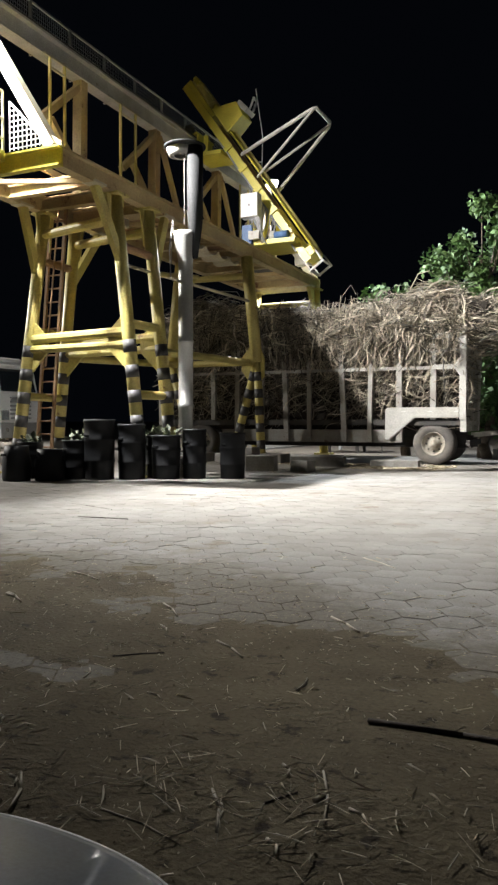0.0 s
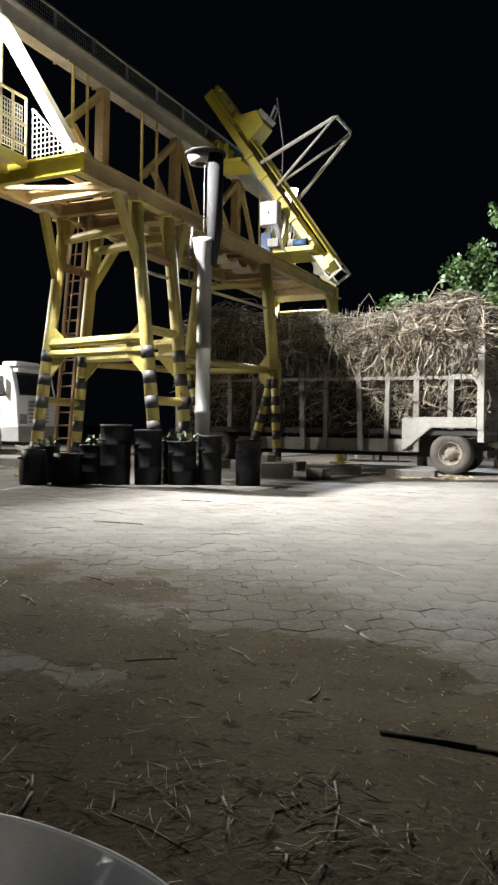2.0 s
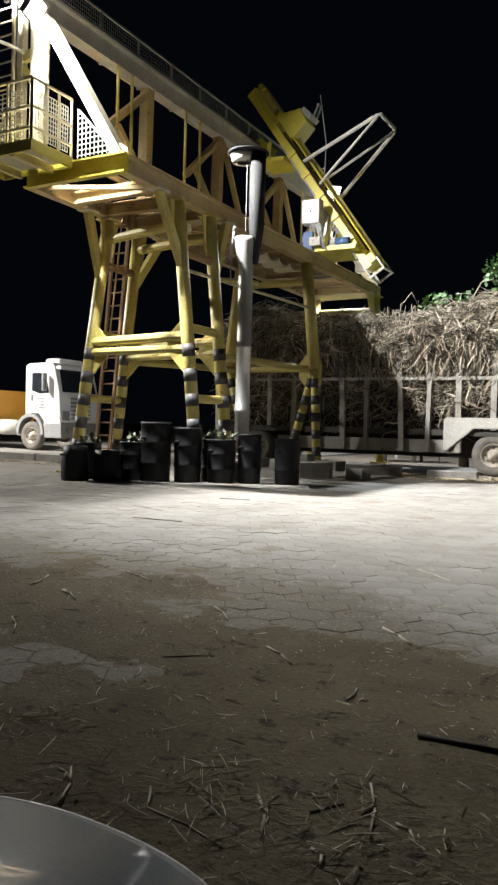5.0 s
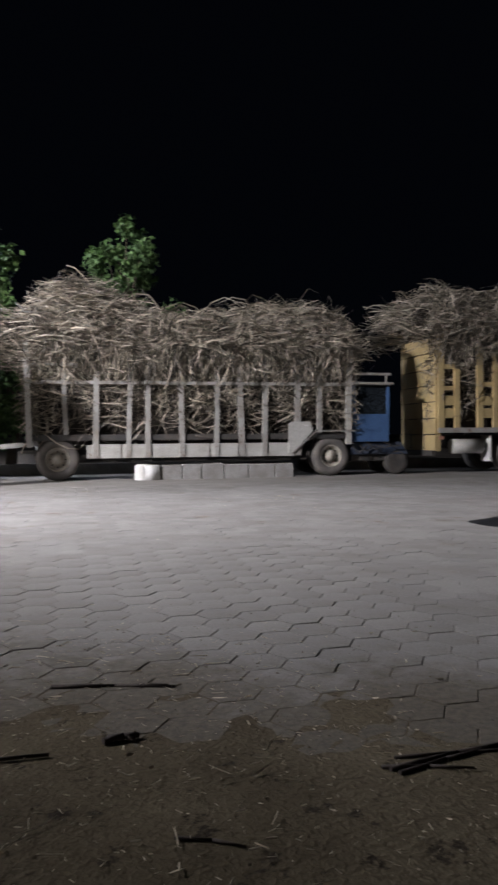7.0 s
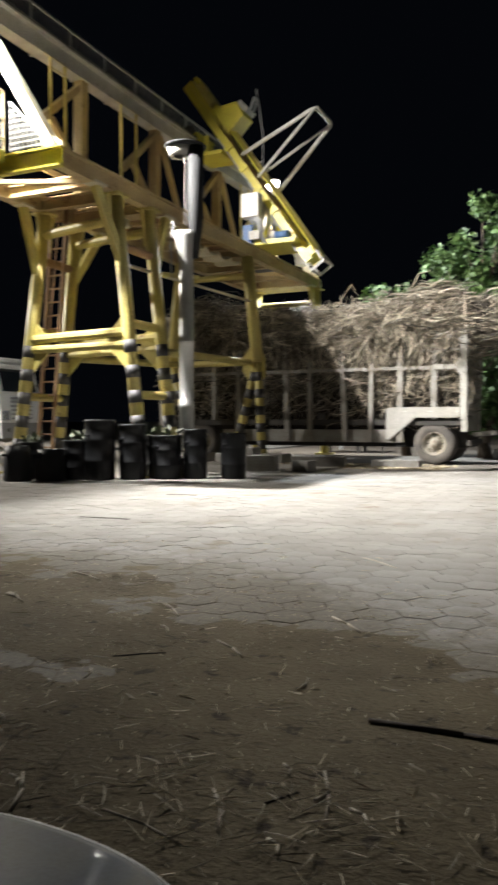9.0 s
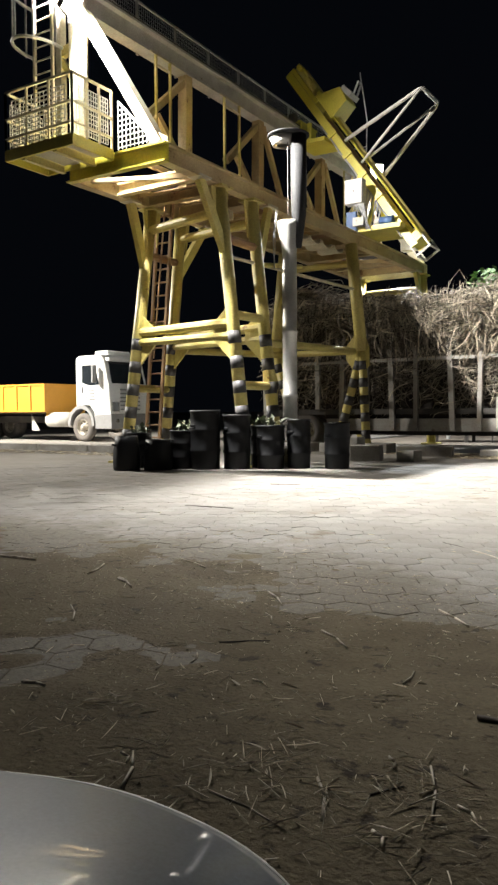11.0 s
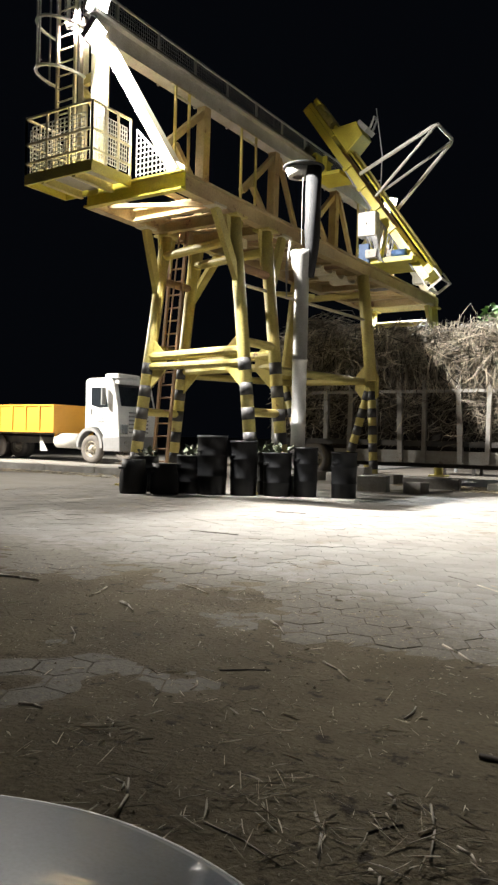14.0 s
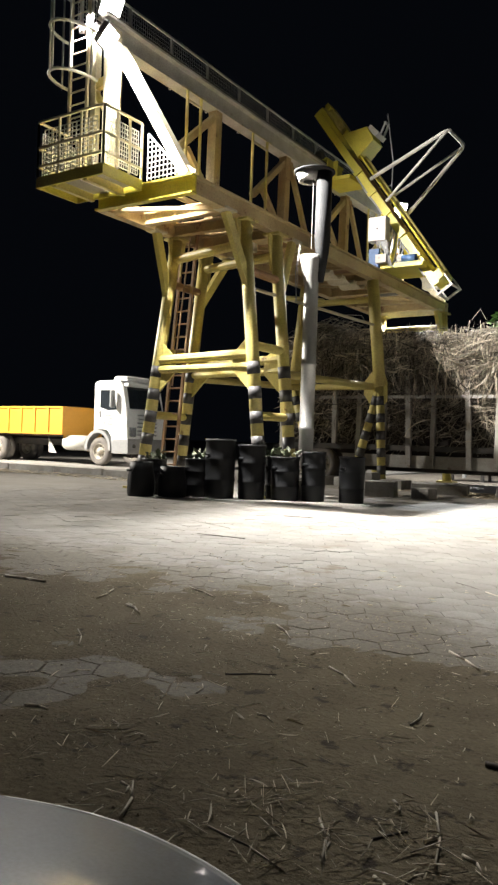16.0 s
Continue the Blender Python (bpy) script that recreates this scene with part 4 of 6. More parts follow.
    for nm, count, where, ln, lf in (("top_stalks", int(n * 0.40), on_top, (0.4, 1.7), 0.72), ("side_stalks", int(n * 0.29), on_side, (0.3, 1.3), 0.75),
                                     ("end_stalks", int(n * ends), on_end, (0.4, 1.2), 0.4), ("hanging_leaves", int(n * 0.07), hanging, (0.3, 1.1), 0.9), ("stray_stalks", int(n * 0.03), stray, (0.35, 0.8), 0.8)):
        V, F = stalks(rng, count, where, ln, (0.005, 0.0135), 0, 0.6, lf)
        sub = new(nm, raw_mesh(nm, V, F, CANE, ORIGIN[ob]))
        sub.parent = ob
        tagged(sub, "tangled tan and brown cane", kind="stuff")
    return ob


def cane_trailer(x0, x1, y0, wheels, name_label, panels=True):
    """A caged cane trailer: deck, posts, rails, headboards, wheels."""
    y1 = y0 + 2.6
    t = thing("cane_trailer", ((x0 + x1) / 2, (y0 + y1) / 2, 0), name_label, "trailer", "cane trailers")
    for y in (y0, y1 - 0.1):
        part("deck_sill", Geo().span((min(wheels) + 0.8, y, 0.62), (max(wheels) - 0.95, y + 0.10, 1.0)), TRAIL, t, bevel=0.01)
        part("deck_edge", Geo().span((x0, y + 0.003, 1.13), (x1, y + 0.097, 1.30)), CHASSIS, t)
    part("deck_floor", Geo().span((x0 + 0.02, y0 + 0.11, 1.13), (x1 - 0.02, y1 - 0.11, 1.22)), CHASSIS, t)
    for y in (y0 + 0.75, y1 - 0.85):
        part("chassis_rail", Geo().ibeam((x0 - 0.3, y, 0.66), (x1 + 0.1, y, 0.66), 0.14, 0.36), CHASSIS, t)
    for z, h in ((2.78, 0.09),):
        for y in (y0 - 0.05, y1 + 0.05):
            part("side_rail", Geo().beam((x0 + 0.05, y, z), (x1 - 0.05, y, z), 0.07, h), TRAIL, t)
    for f in ((x0 + 0.02, x0 + 1.4), (x1 - 1.5, x1 - 0.02)):
        part("top_rail", Geo().beam((f[0], y0 - 0.05, 3.28), (f[1], y0 - 0.05, 3.28), 0.06, 0.07), TRAIL, t)
    n = int((x1 - x0) / 0.86)
    rng = random.Random(int(x0 * 10))
    for k in range(n + 1):
        end = k in (0, n)
        x = x0 + 0.06 + (x1 - x0 - 0.12) * k / n + (0 if end else rng.uniform(-0.16, 0.16))
        for y in (y0 - 0.0, y1 - 0.0):
            lean = rng.gauss(0, 0.06)
            hgt = 3.95 if end else 3.35 + rng.uniform(-0.3, 0.25)
            part("stake", Geo().beam((x, y, 0.95 if end else (1.3 if min(abs(x - wx) for wx in wheels) < 0.75 else 0.64)), (x + lean, y, hgt), 0.16 if end else rng.uniform(0.12, 0.17), 0.13), PALEG if end else TRAIL, t)
    for x, s in ((x0 + 0.03, -1), (x1 - 0.03, 1)):
        for k in range(9):
            y = y0 + 0.12 + (y1 - y0 - 0.24) * k / 8
            part("headboard_slat", Geo().beam((x, y, 0.95), (x, y, 4.05), 0.05, 0.16, (0, 1, 0)), TRAIL, t)
        for z in (1.2, 2.0, 2.78, 3.9):
            part("headboard_rail", Geo().beam((x + 0.05 * s, y0 + 0.05, z), (x + 0.05 * s, y1 - 0.05, z), 0.06, 0.1), TRAIL, t)
    side_x0 = min(wheels) + 0.95
    side_x1 = max(wheels) - 1.15
    k = 0
    x = side_x0
    while panels and x < side_x1 - 0.3:
        part("side_panel", Geo().span((x, y0 - 0.03, 0.62), (min(x + 0.8, side_x1), y0 - 0.003, 1.02)), PALEG, t, bevel=0.006)
        x += 0.86
    for wx in wheels:
        r = 0.60
        wheel("tyre", (wx, y0 + 0.02, r), r, 0.30, t, 0.36, "dusty worn truck tyre")
        wheel("tyre", (wx, y1 - 0.72, r), r, 0.30, t, 0.36, "dusty worn truck tyre")
        part("axle", Geo().tube((wx, y0 + 0.3, r), (wx, y1 - 0.3, r), 0.08, 10), CHASSIS, t)
        for s in (-1, 1):
            part("spring", Geo().span((wx - 0.55, (y0 + y1) / 2 + s * 0.45 - 0.05, r + 0.06), (wx + 0.55, (y0 + y1) / 2 + s * 0.45 + 0.05, r + 0.16)), CHASSIS, t)
    return t


def fender(t, wx, y0, strip=True):
    """Panel over a rear wheel, raked towards the deck."""
    pts = [(-1.38, 0.72), (-1.38, 1.58), (-1.30, 1.65), (0.72, 1.65), (0.72, 1.37), (-0.52, 1.37), (-1.26, 0.72)]
    if not strip:
        pts = [(-1.38, 0.72), (-1.38, 1.58), (-1.30, 1.65), (-0.7, 1.65), (-0.62, 1.37), (-1.26, 0.72)]
    part("fender", Geo().plate([(wx + a, y0 - 0.05, z) for a, z in pts], 0.05, (0, 1, 0)), PALEG, t, "pale dented wheel fender")
    part("fender_lip", Geo().beam((wx - 0.52, y0 - 0.09, 1.36), (wx + 0.72, y0 - 0.09, 1.36), 0.04, 0.03).beam((wx - 1.26, y0 - 0.09, 0.72), (wx - 0.52, y0 - 0.09, 1.36), 0.04, 0.03), TRAIL, t)
    part("wheel_box", Geo().span((wx - 1.2, y0 + 0.75, 0.7), (wx + 0.85, y0 + 0.8, 1.36)), CHASSIS, t, "dark wheel box")
    part("fender_top", Geo().span((wx - 0.5, y0 - 0.02, 1.375), (wx + 0.95, y0 + 0.75, 1.40)), CHASSIS, t)
    for k in range(3 if strip else 1):
        part("fender_tab", Geo().span((wx - 0.9 + 0.75 * k, y0 - 0.085, 1.52), (wx - 0.78 + 0.75 * k, y0 - 0.075, 1.54)), LIMEWASH, t)


LY = 22.05
trailer_a = cane_trailer(-13.2, -3.25, LY, (-11.7, -4.16), "worn grey caged cane trailer fully loaded with cane", False)
fender(trailer_a, -4.16, LY)
part("corner_panel", Geo().plate([(x, LY - 0.075, z) for x, z in ((-3.42, 1.3), (-3.24, 1.3), (-3.24, 3.85), (-4.2, 3.72), (-4.2, 3.60), (-3.55, 3.60), (-3.42, 3.45))], 0.04, (0, 1, 0)), PALEG, trailer_a, "pale bent corner panel")
part("corner_gusset", Geo().plate([(x, LY - 0.075, z) for x, z in ((-3.42, 3.05), (-3.42, 2.55), (-3.55, 2.73), (-4.2, 2.73), (-4.2, 2.86), (-3.55, 2.86))], 0.04, (0, 1, 0)), PALEG, trailer_a)
part("chain", Geo().pipe([(-3.9 + 0.01 * k, LY - 0.09, 3.55 - 0.2 * k) for k in range(8)], 0.018, 5), STEEL, trailer_a)
part("drawbar", Geo().beam((-3.25, LY + 1.0, 0.85), (-1.3, LY + 1.3, 1.02), 0.12, 0.14).beam((-3.25, LY + 1.6, 0.85), (-1.3, LY + 1.3, 1.02), 0.12, 0.14), PALEG, trailer_a, "pale steel drawbar")
part("light_bar", Geo().span((-3.25, LY + 0.1, 0.55), (-3.15, LY + 2.5, 0.7)), CHASSIS, trailer_a)
trailer_b = cane_trailer(-1.15, 8.4, LY, (-0.33, 7.80), "worn grey caged cane trailer heaped with tangled cane")
fender(trailer_b, 7.80, LY, False)
part("turntable", Geo().span((-1.0, LY + 0.3, 0.6), (0.7, LY + 2.3, 0.72)), CHASSIS, trailer_b)

cane_load(11, -13.0, -3.4, LY + 0.08, LY + 2.52, 1.0, 3.75, lambda x: 4.40 + 0.75 * math.exp(-((x + 13.0) / 2.6) ** 2) + 0.75 * math.exp(-((x + 3.0) / 2.6) ** 2), 34000, "heaped tan sugar cane load in the caged trailer", over=(0.25, 1.0), ends=0.015)
cane_load(12, -1.0, 8.4, LY + 0.08, LY + 2.52, 1.0, 3.7, lambda x: 4.75 + (0.9 * math.exp(-((x - 0.2) / 1.3) ** 2)) + 0.35 * math.exp(-((x - 7.0) / 1.5) ** 2) - 0.1 * math.exp(-((x - 3.4) / 1.0) ** 2), 34000, "uneven tangled sugar cane load in the caged trailer", over=(1.0, 0.3))


# ---- loaded truck with an ochre stake bed ----
def stake_truck(x0, x1, y0):
    y1 = y0 + 2.55
    t = thing("cane_truck", ((x0 + x1) / 2, (y0 + y1) / 2, 0), "cane truck with an ochre stake bed heaped with cane", "truck")
    part("bed_floor", Geo().span((x0, y0, 1.28), (x1, y1, 1.42)), BEDY, t)
    for k in range(7):
        z = 0.72 + 0.52 * k
        part("rear_board", Geo().span((x0 - 0.09, y0 + 0.02, z), (x0 - 0.03, y1 - 0.02, z + 0.49)), BEDY, t, bevel=0.012)
    for y in (y0 + 0.08, y1 - 0.08, (y0 + y1) / 2):
        part("rear_post", Geo().beam((x0 + 0.04, y, 0.7), (x0 + 0.04, y, 4.42), 0.13, 0.13), BEDY, t)
    n = int((x1 - x0) / 1.0)
    x = x0 + 0.1
    k = 0
    while x < x1:
        for y in (y0, y1):
            part("stake", Geo().beam((x, y, 1.42), (x, y, 4.38), 0.2, 0.11), BEDY, t)
            part("stake", Geo().beam((x + 0.55, y, 1.42), (x + 0.55, y, 4.1 if k % 2 else 3.3), 0.17, 0.11), BEDY, t)
            for z in (1.75, 2.15, 2.62, 3.3) if k % 2 == 0 else (1.75, 2.15, 2.75):
                part("board", Geo().span((x + 0.1, y - 0.03, z), (x + 0.47, y + 0.03, z + (0.3 if z < 2.2 else 0.14))), BEDY, t)
        x += 1.36
        k += 1
    part("sill", Geo().span((x0, y0 - 0.06, 1.28), (x1, y0 - 0.003, 1.44)), TRAIL, t)
    part("chassis_rail", Geo().ibeam((x0 - 0.1, y0 + 0.8, 1.0), (x1, y0 + 0.8, 1.0), 0.16, 0.46), CHASSIS, t)
    part("chassis_rail", Geo().ibeam((x0 - 0.1, y1 - 0.8, 1.0), (x1, y1 - 0.8, 1.0), 0.16, 0.46), CHASSIS, t)
    part("fuel_tank", Geo().tube((x0 + 0.6, y0 + 0.3, 0.85), (x0 + 1.65, y0 + 0.3, 0.85), 0.24, 20), PALEG, t, smooth=True)
    part("mud_flap", Geo().span((x0 + 1.85, y0 + 0.05, 0.35), (x0 + 1.9, y0 + 0.6, 1.2)), LIMEWASH, t, "pale mud flap")
    part("bumper_bar", Geo().span((x0 - 0.15, y0 + 0.1, 0.55), (x0 - 0.05, y1 - 0.1, 0.72)), CHASSIS, t)
    part("tail_lamp", Geo().box((x0 + 0.1, y0 - 0.02, 1.12), (0.14, 0.06, 0.1)), REDP, t)
    for wx in (x0 + 2.75, x0 + 4.1):
        wheel("tyre", (wx, y0 + 0.03, 0.58), 0.58, 0.3, t, 0.36)
        wheel("tyre", (wx, y1 - 0.7, 0.58), 0.58, 0.3, t, 0.36)
    # cab, out beyond the end of the lane
    cx = x1 + 0.2
    part("cab", Geo().add([(cx, y0 + 0.05, 0.7), (cx + 2.0, y0 + 0.05, 0.7), (cx + 1.9, y0 + 0.1, 3.2), (cx, y0 + 0.1, 3.3), (cx, y1 - 0.05, 0.7), (cx + 2.0, y1 - 0.05, 0.7), (cx + 1.9, y1 - 0.1, 3.2), (cx, y1 - 0.1, 3.3)], [(0, 1, 2, 3), (4, 7, 6, 5), (0, 4, 5, 1), (3, 2, 6, 7), (1, 5, 6, 2), (0, 3, 7, 4)]), WHITEP, t, bevel=0.05)
    wheel("tyre", (cx + 1.0, y0 + 0.03, 0.55), 0.55, 0.3, t)
    wheel("tyre", (cx + 1.0, y1 - 0.35, 0.55), 0.55, 0.3, t)
    return t


stake_truck(11.3, 18.2, 21.95)
cane_load(13, 11.2, 18.0, 22.05, 24.4, 1.45, 4.4, lambda x: 5.75 + 0.15 * math.sin(x * 1.3), 21000, "dark brown cane load spilling over the ochre bed", 0.3, (0.9, 0.2), 0.0)

# ---- blue tractor cab between the trailer and the truck ----
booth = thing("tractor_cab", (9.2, 23, 0), "small blue tractor cab with dark windows parked behind the trailer", "tractor")
BX0, BX1, BY0, BY1 = 8.52, 9.72, 22.1, 23.9
part("chassis", Geo().span((BX0, BY0 + 0.2, 0.42), (BX1 + 0.75, BY1 - 0.2, 0.62)), CHASSIS, booth, bevel=0.02)
part("bonnet", Geo().add([(BX0 - 0.1, BY0 + 0.1, 0.62), (BX1 + 0.7, BY0 + 0.1, 0.62), (BX1 + 0.45, BY0 + 0.15, 1.02), (BX0, BY0 + 0.1, 1.0), (BX0 - 0.1, BY1 - 0.1, 0.62), (BX1 + 0.7, BY1 - 0.1, 0.62), (BX1 + 0.45, BY1 - 0.15, 1.02), (BX0, BY1 - 0.1, 1.0)], [(0, 1, 2, 3), (4, 7, 6, 5), (0, 4, 5, 1), (3, 2, 6, 7), (1, 5, 6, 2), (0, 3, 7, 4)]), DULLBLUE, booth, "dull dirty blue lower body", bevel=0.03)
for k in range(5):
    part("hose", Geo().pipe([(BX0 - 0.1 + 0.28 * k, BY0 - 0.02, 1.0 - 0.08 * (k % 2)), (BX0 + 0.15 + 0.28 * k, BY0 - 0.06, 0.68 + 0.05 * k), (BX0 + 0.45 + 0.28 * k, BY0 - 0.02, 0.9)], 0.02, 5), CHASSIS, booth, "dark looped hose")
for x in (BX1 + 0.3,):
    for y in (BY0 + 0.1, BY1 - 0.4):
        part("tyre", Geo().lathe((x, y, 0.38), (0, 1, 0), [(0.0, 0.04), (0.2, 0.04), (0.33, 0.0), (0.38, 0.05), (0.38, 0.25), (0.33, 0.3), (0.0, 0.28)], 24), TYREG, booth, smooth=True)
part("door", Geo().span((BX0, BY0, 1.02), (BX1, BY1, 1.88)), BLUE, booth, bevel=0.02)
part("window", Geo().span((BX0 + 0.06, BY0 + 0.03, 1.88), (BX1 - 0.06, BY1 - 0.03, 2.75)), GLASS, booth)
for x in (BX0 + 0.04, BX1 - 0.04):
    for y in (BY0 + 0.04, BY1 - 0.04):
        part("corner_post", Geo().beam((x, y, 1.88), (x, y, 2.78), 0.09, 0.09), BLUE, booth)
part("roof", Geo().span((BX0 - 0.12, BY0 - 0.12, 2.78), (BX1 + 0.12, BY1 + 0.12, 2.86)), TRAIL, booth, bevel=0.03)
part("roof_bar", Geo().beam((BX0 - 0.05, BY0, 3.12), (BX1 + 0.05, BY0, 3.12), 0.06, 0.07).beam((BX0 + 0.1, BY0, 2.86), (BX0 + 0.1, BY0, 3.1), 0.05, 0.05).beam((BX1 - 0.1, BY0, 2.86), (BX1 - 0.1, BY0, 3.1), 0.05, 0.05), TRAIL, booth)

# ---- kerbs ----
kerb = thing("kerb", (5, 21.85, 0), "cracked grey concrete median kerb beside the wheels", "kerb", kind="structure")
rngs = random.Random(3)
x = 2.5
while x < 6.3:
    w = rngs.uniform(0.55, 0.95)
    part("kerb_stone", Geo().box((x + w / 2, 21.86 + rngs.gauss(0, 0.008), 0.18 + rngs.gauss(0, 0.008)), (w - 0.02, 0.26, 0.46), (0, rngs.gauss(0, 0.5), 0)), CONCRETE, kerb, bevel=0.02)
    x += w
nose_block = Geo().lathe((2.02, 21.87, -0.05), (0, 0, 1), [(0.0, 0.50), (0.14, 0.495), (0.20, 0.46), (0.22, 0.40), (0.22, 0.0)], 20).span((2.02, 21.66, -0.05), (2.50, 22.08, 0.42))
solo("kerb_nose", nose_block, LIMEWASH, (2.2, 22.9, 0), "whitewashed rounded end of the concrete kerb", "kerb", kind="structure", smooth=True)
solo("kerb_back", Geo().span((-3.0, 26.2, -0.05), (15.0, 26.5, 0.34)), CONCRETE, (6.0, 26.35, 0), "long low concrete kerb behind the trailers", "kerb", kind="structure", bevel=0.02)
rngk = random.Random(5)
for k in range(5):
    x = -14.0 - 2.3 * k
    solo("kerb_block", Geo().box((x, 18.1, 0.08), (2.2, 0.28, 0.26), (0, 0, rngk.uniform(-1.5, 1.5))), CONCRETE if k else BRIGHT, (x, 18.1, 0), "grey concrete kerb block beside the drums" if k else "yellow painted concrete kerb block end", "kerb", "kerb blocks", bevel=0.02)
for x, y, s in ((-7.6, 17.6, (0.75, 0.45, 0.42)), (-6.6, 17.9, (0.5, 0.4, 0.3)), (-8.3, 18.2, (0.6, 0.5, 0.6)), (-7.0, 20.2, (1.5, 0.5, 0.3)), (-4.9, 20.6, (1.3, 0.5, 0.22))):
    solo("concrete_block", Geo().box((x, y, s[2] / 2 - 0.03), s, (0, 0, rngk.uniform(-12, 12))), CONCRETE, (x, y, 0), "loose grey concrete block by the gantry foot", "block", "loose blocks", bevel=0.02)


# ---- black drums used as planters ----
def drum(at, r, h, kind, plant, label):
    ob = thing("plant_drum", at, label, "drum", "black drums")
    x, y, z = at
    prof = [(0.0, 0.0), (r * 0.90, 0.0), (r * 0.95, 0.03), (r * 0.98, h * 0.3), (r * 1.02, h * 0.32), (r * 1.02, h * 0.35), (r * 0.98, h * 0.37), (r, h * 0.64), (r * 1.04, h * 0.66), (r * 1.04, h * 0.69), (r, h * 0.71), (r * 0.98, h * 0.95), (r * 1.03, h * 0.96), (r * 1.03, h), (r * 0.93, h), (r * 0.9, h * 0.86), (0.0, h * 0.84)]
    if kind:
        prof = [(0.0, 0.0), (r * 0.92, 0.0), (r, h * 0.15), (r * 0.98, h * 0.6), (r * 0.86, h * 0.8), (r * 0.84, h), (r * 0.78, h), (r * 0.76, h * 0.8), (0.0, h * 0.78)]
    part("shell", Geo().lathe(at, (0, 0, 1), prof, 28), POT, ob, smooth=True)
    part("handle", Geo().box((x - r * 0.3, y - r * 0.98, h * 0.72), (0.12, 0.05, 0.05)), POT, ob, bevel=0.01)
    if plant:
        rng = random.Random(int(x * 100))
        g = Geo()
        for _ in range(46):
            a, l = rng.uniform(0, 6.28), rng.uniform(0.12, 0.32)
            d = Vector((math.cos(a), math.sin(a), rng.uniform(0.2, 1.6))).normalized()
            p = Vector((x + rng.gauss(0, r * 0.35), y + rng.gauss(0, r * 0.35), z + h * 0.9 + rng.uniform(0, 0.16)))
            s = d.cross(Vector((0, 0, 1))).normalized() * l * 0.2
            g.add([p, p + d * l * 0.5 + s, p + d * l + Vector((0, 0, -0.04)), p + d * l * 0.5 - s], [(0, 1, 2, 3)])
        part("plant", g, DUSTYLEAF, ob, "small dusty seedling", kind="stuff")
    return ob


SHORT, TALL = "short black plastic drum cut open on the pavement", "tall black plastic drum standing on the pavement"
for x, y, r, h, kind, plant in ((-11.02, 12.54, 0.30, 0.74, 1, False), (-10.5, 12.97, 0.32, 0.66, 1, False), (-10.2, 13.5, 0.30, 0.85, 0, True), (-9.68, 13.6, 0.33, 1.29, 0, False),
                                (-9.1, 13.98, 0.30, 1.19, 0, False), (-8.85, 14.55, 0.26, 0.95, 0, True), (-8.48, 14.38, 0.31, 0.95, 0, True), (-7.95, 14.7, 0.26, 1.08, 0, False), (-7.2, 15.07, 0.28, 1.0, 0, False), (-11.3, 13.3, 0.28, 0.8, 0, True)):
    drum((x, y, -0.03), r, h + 0.03, kind, plant, SHORT if h < 0.9 else TALL)


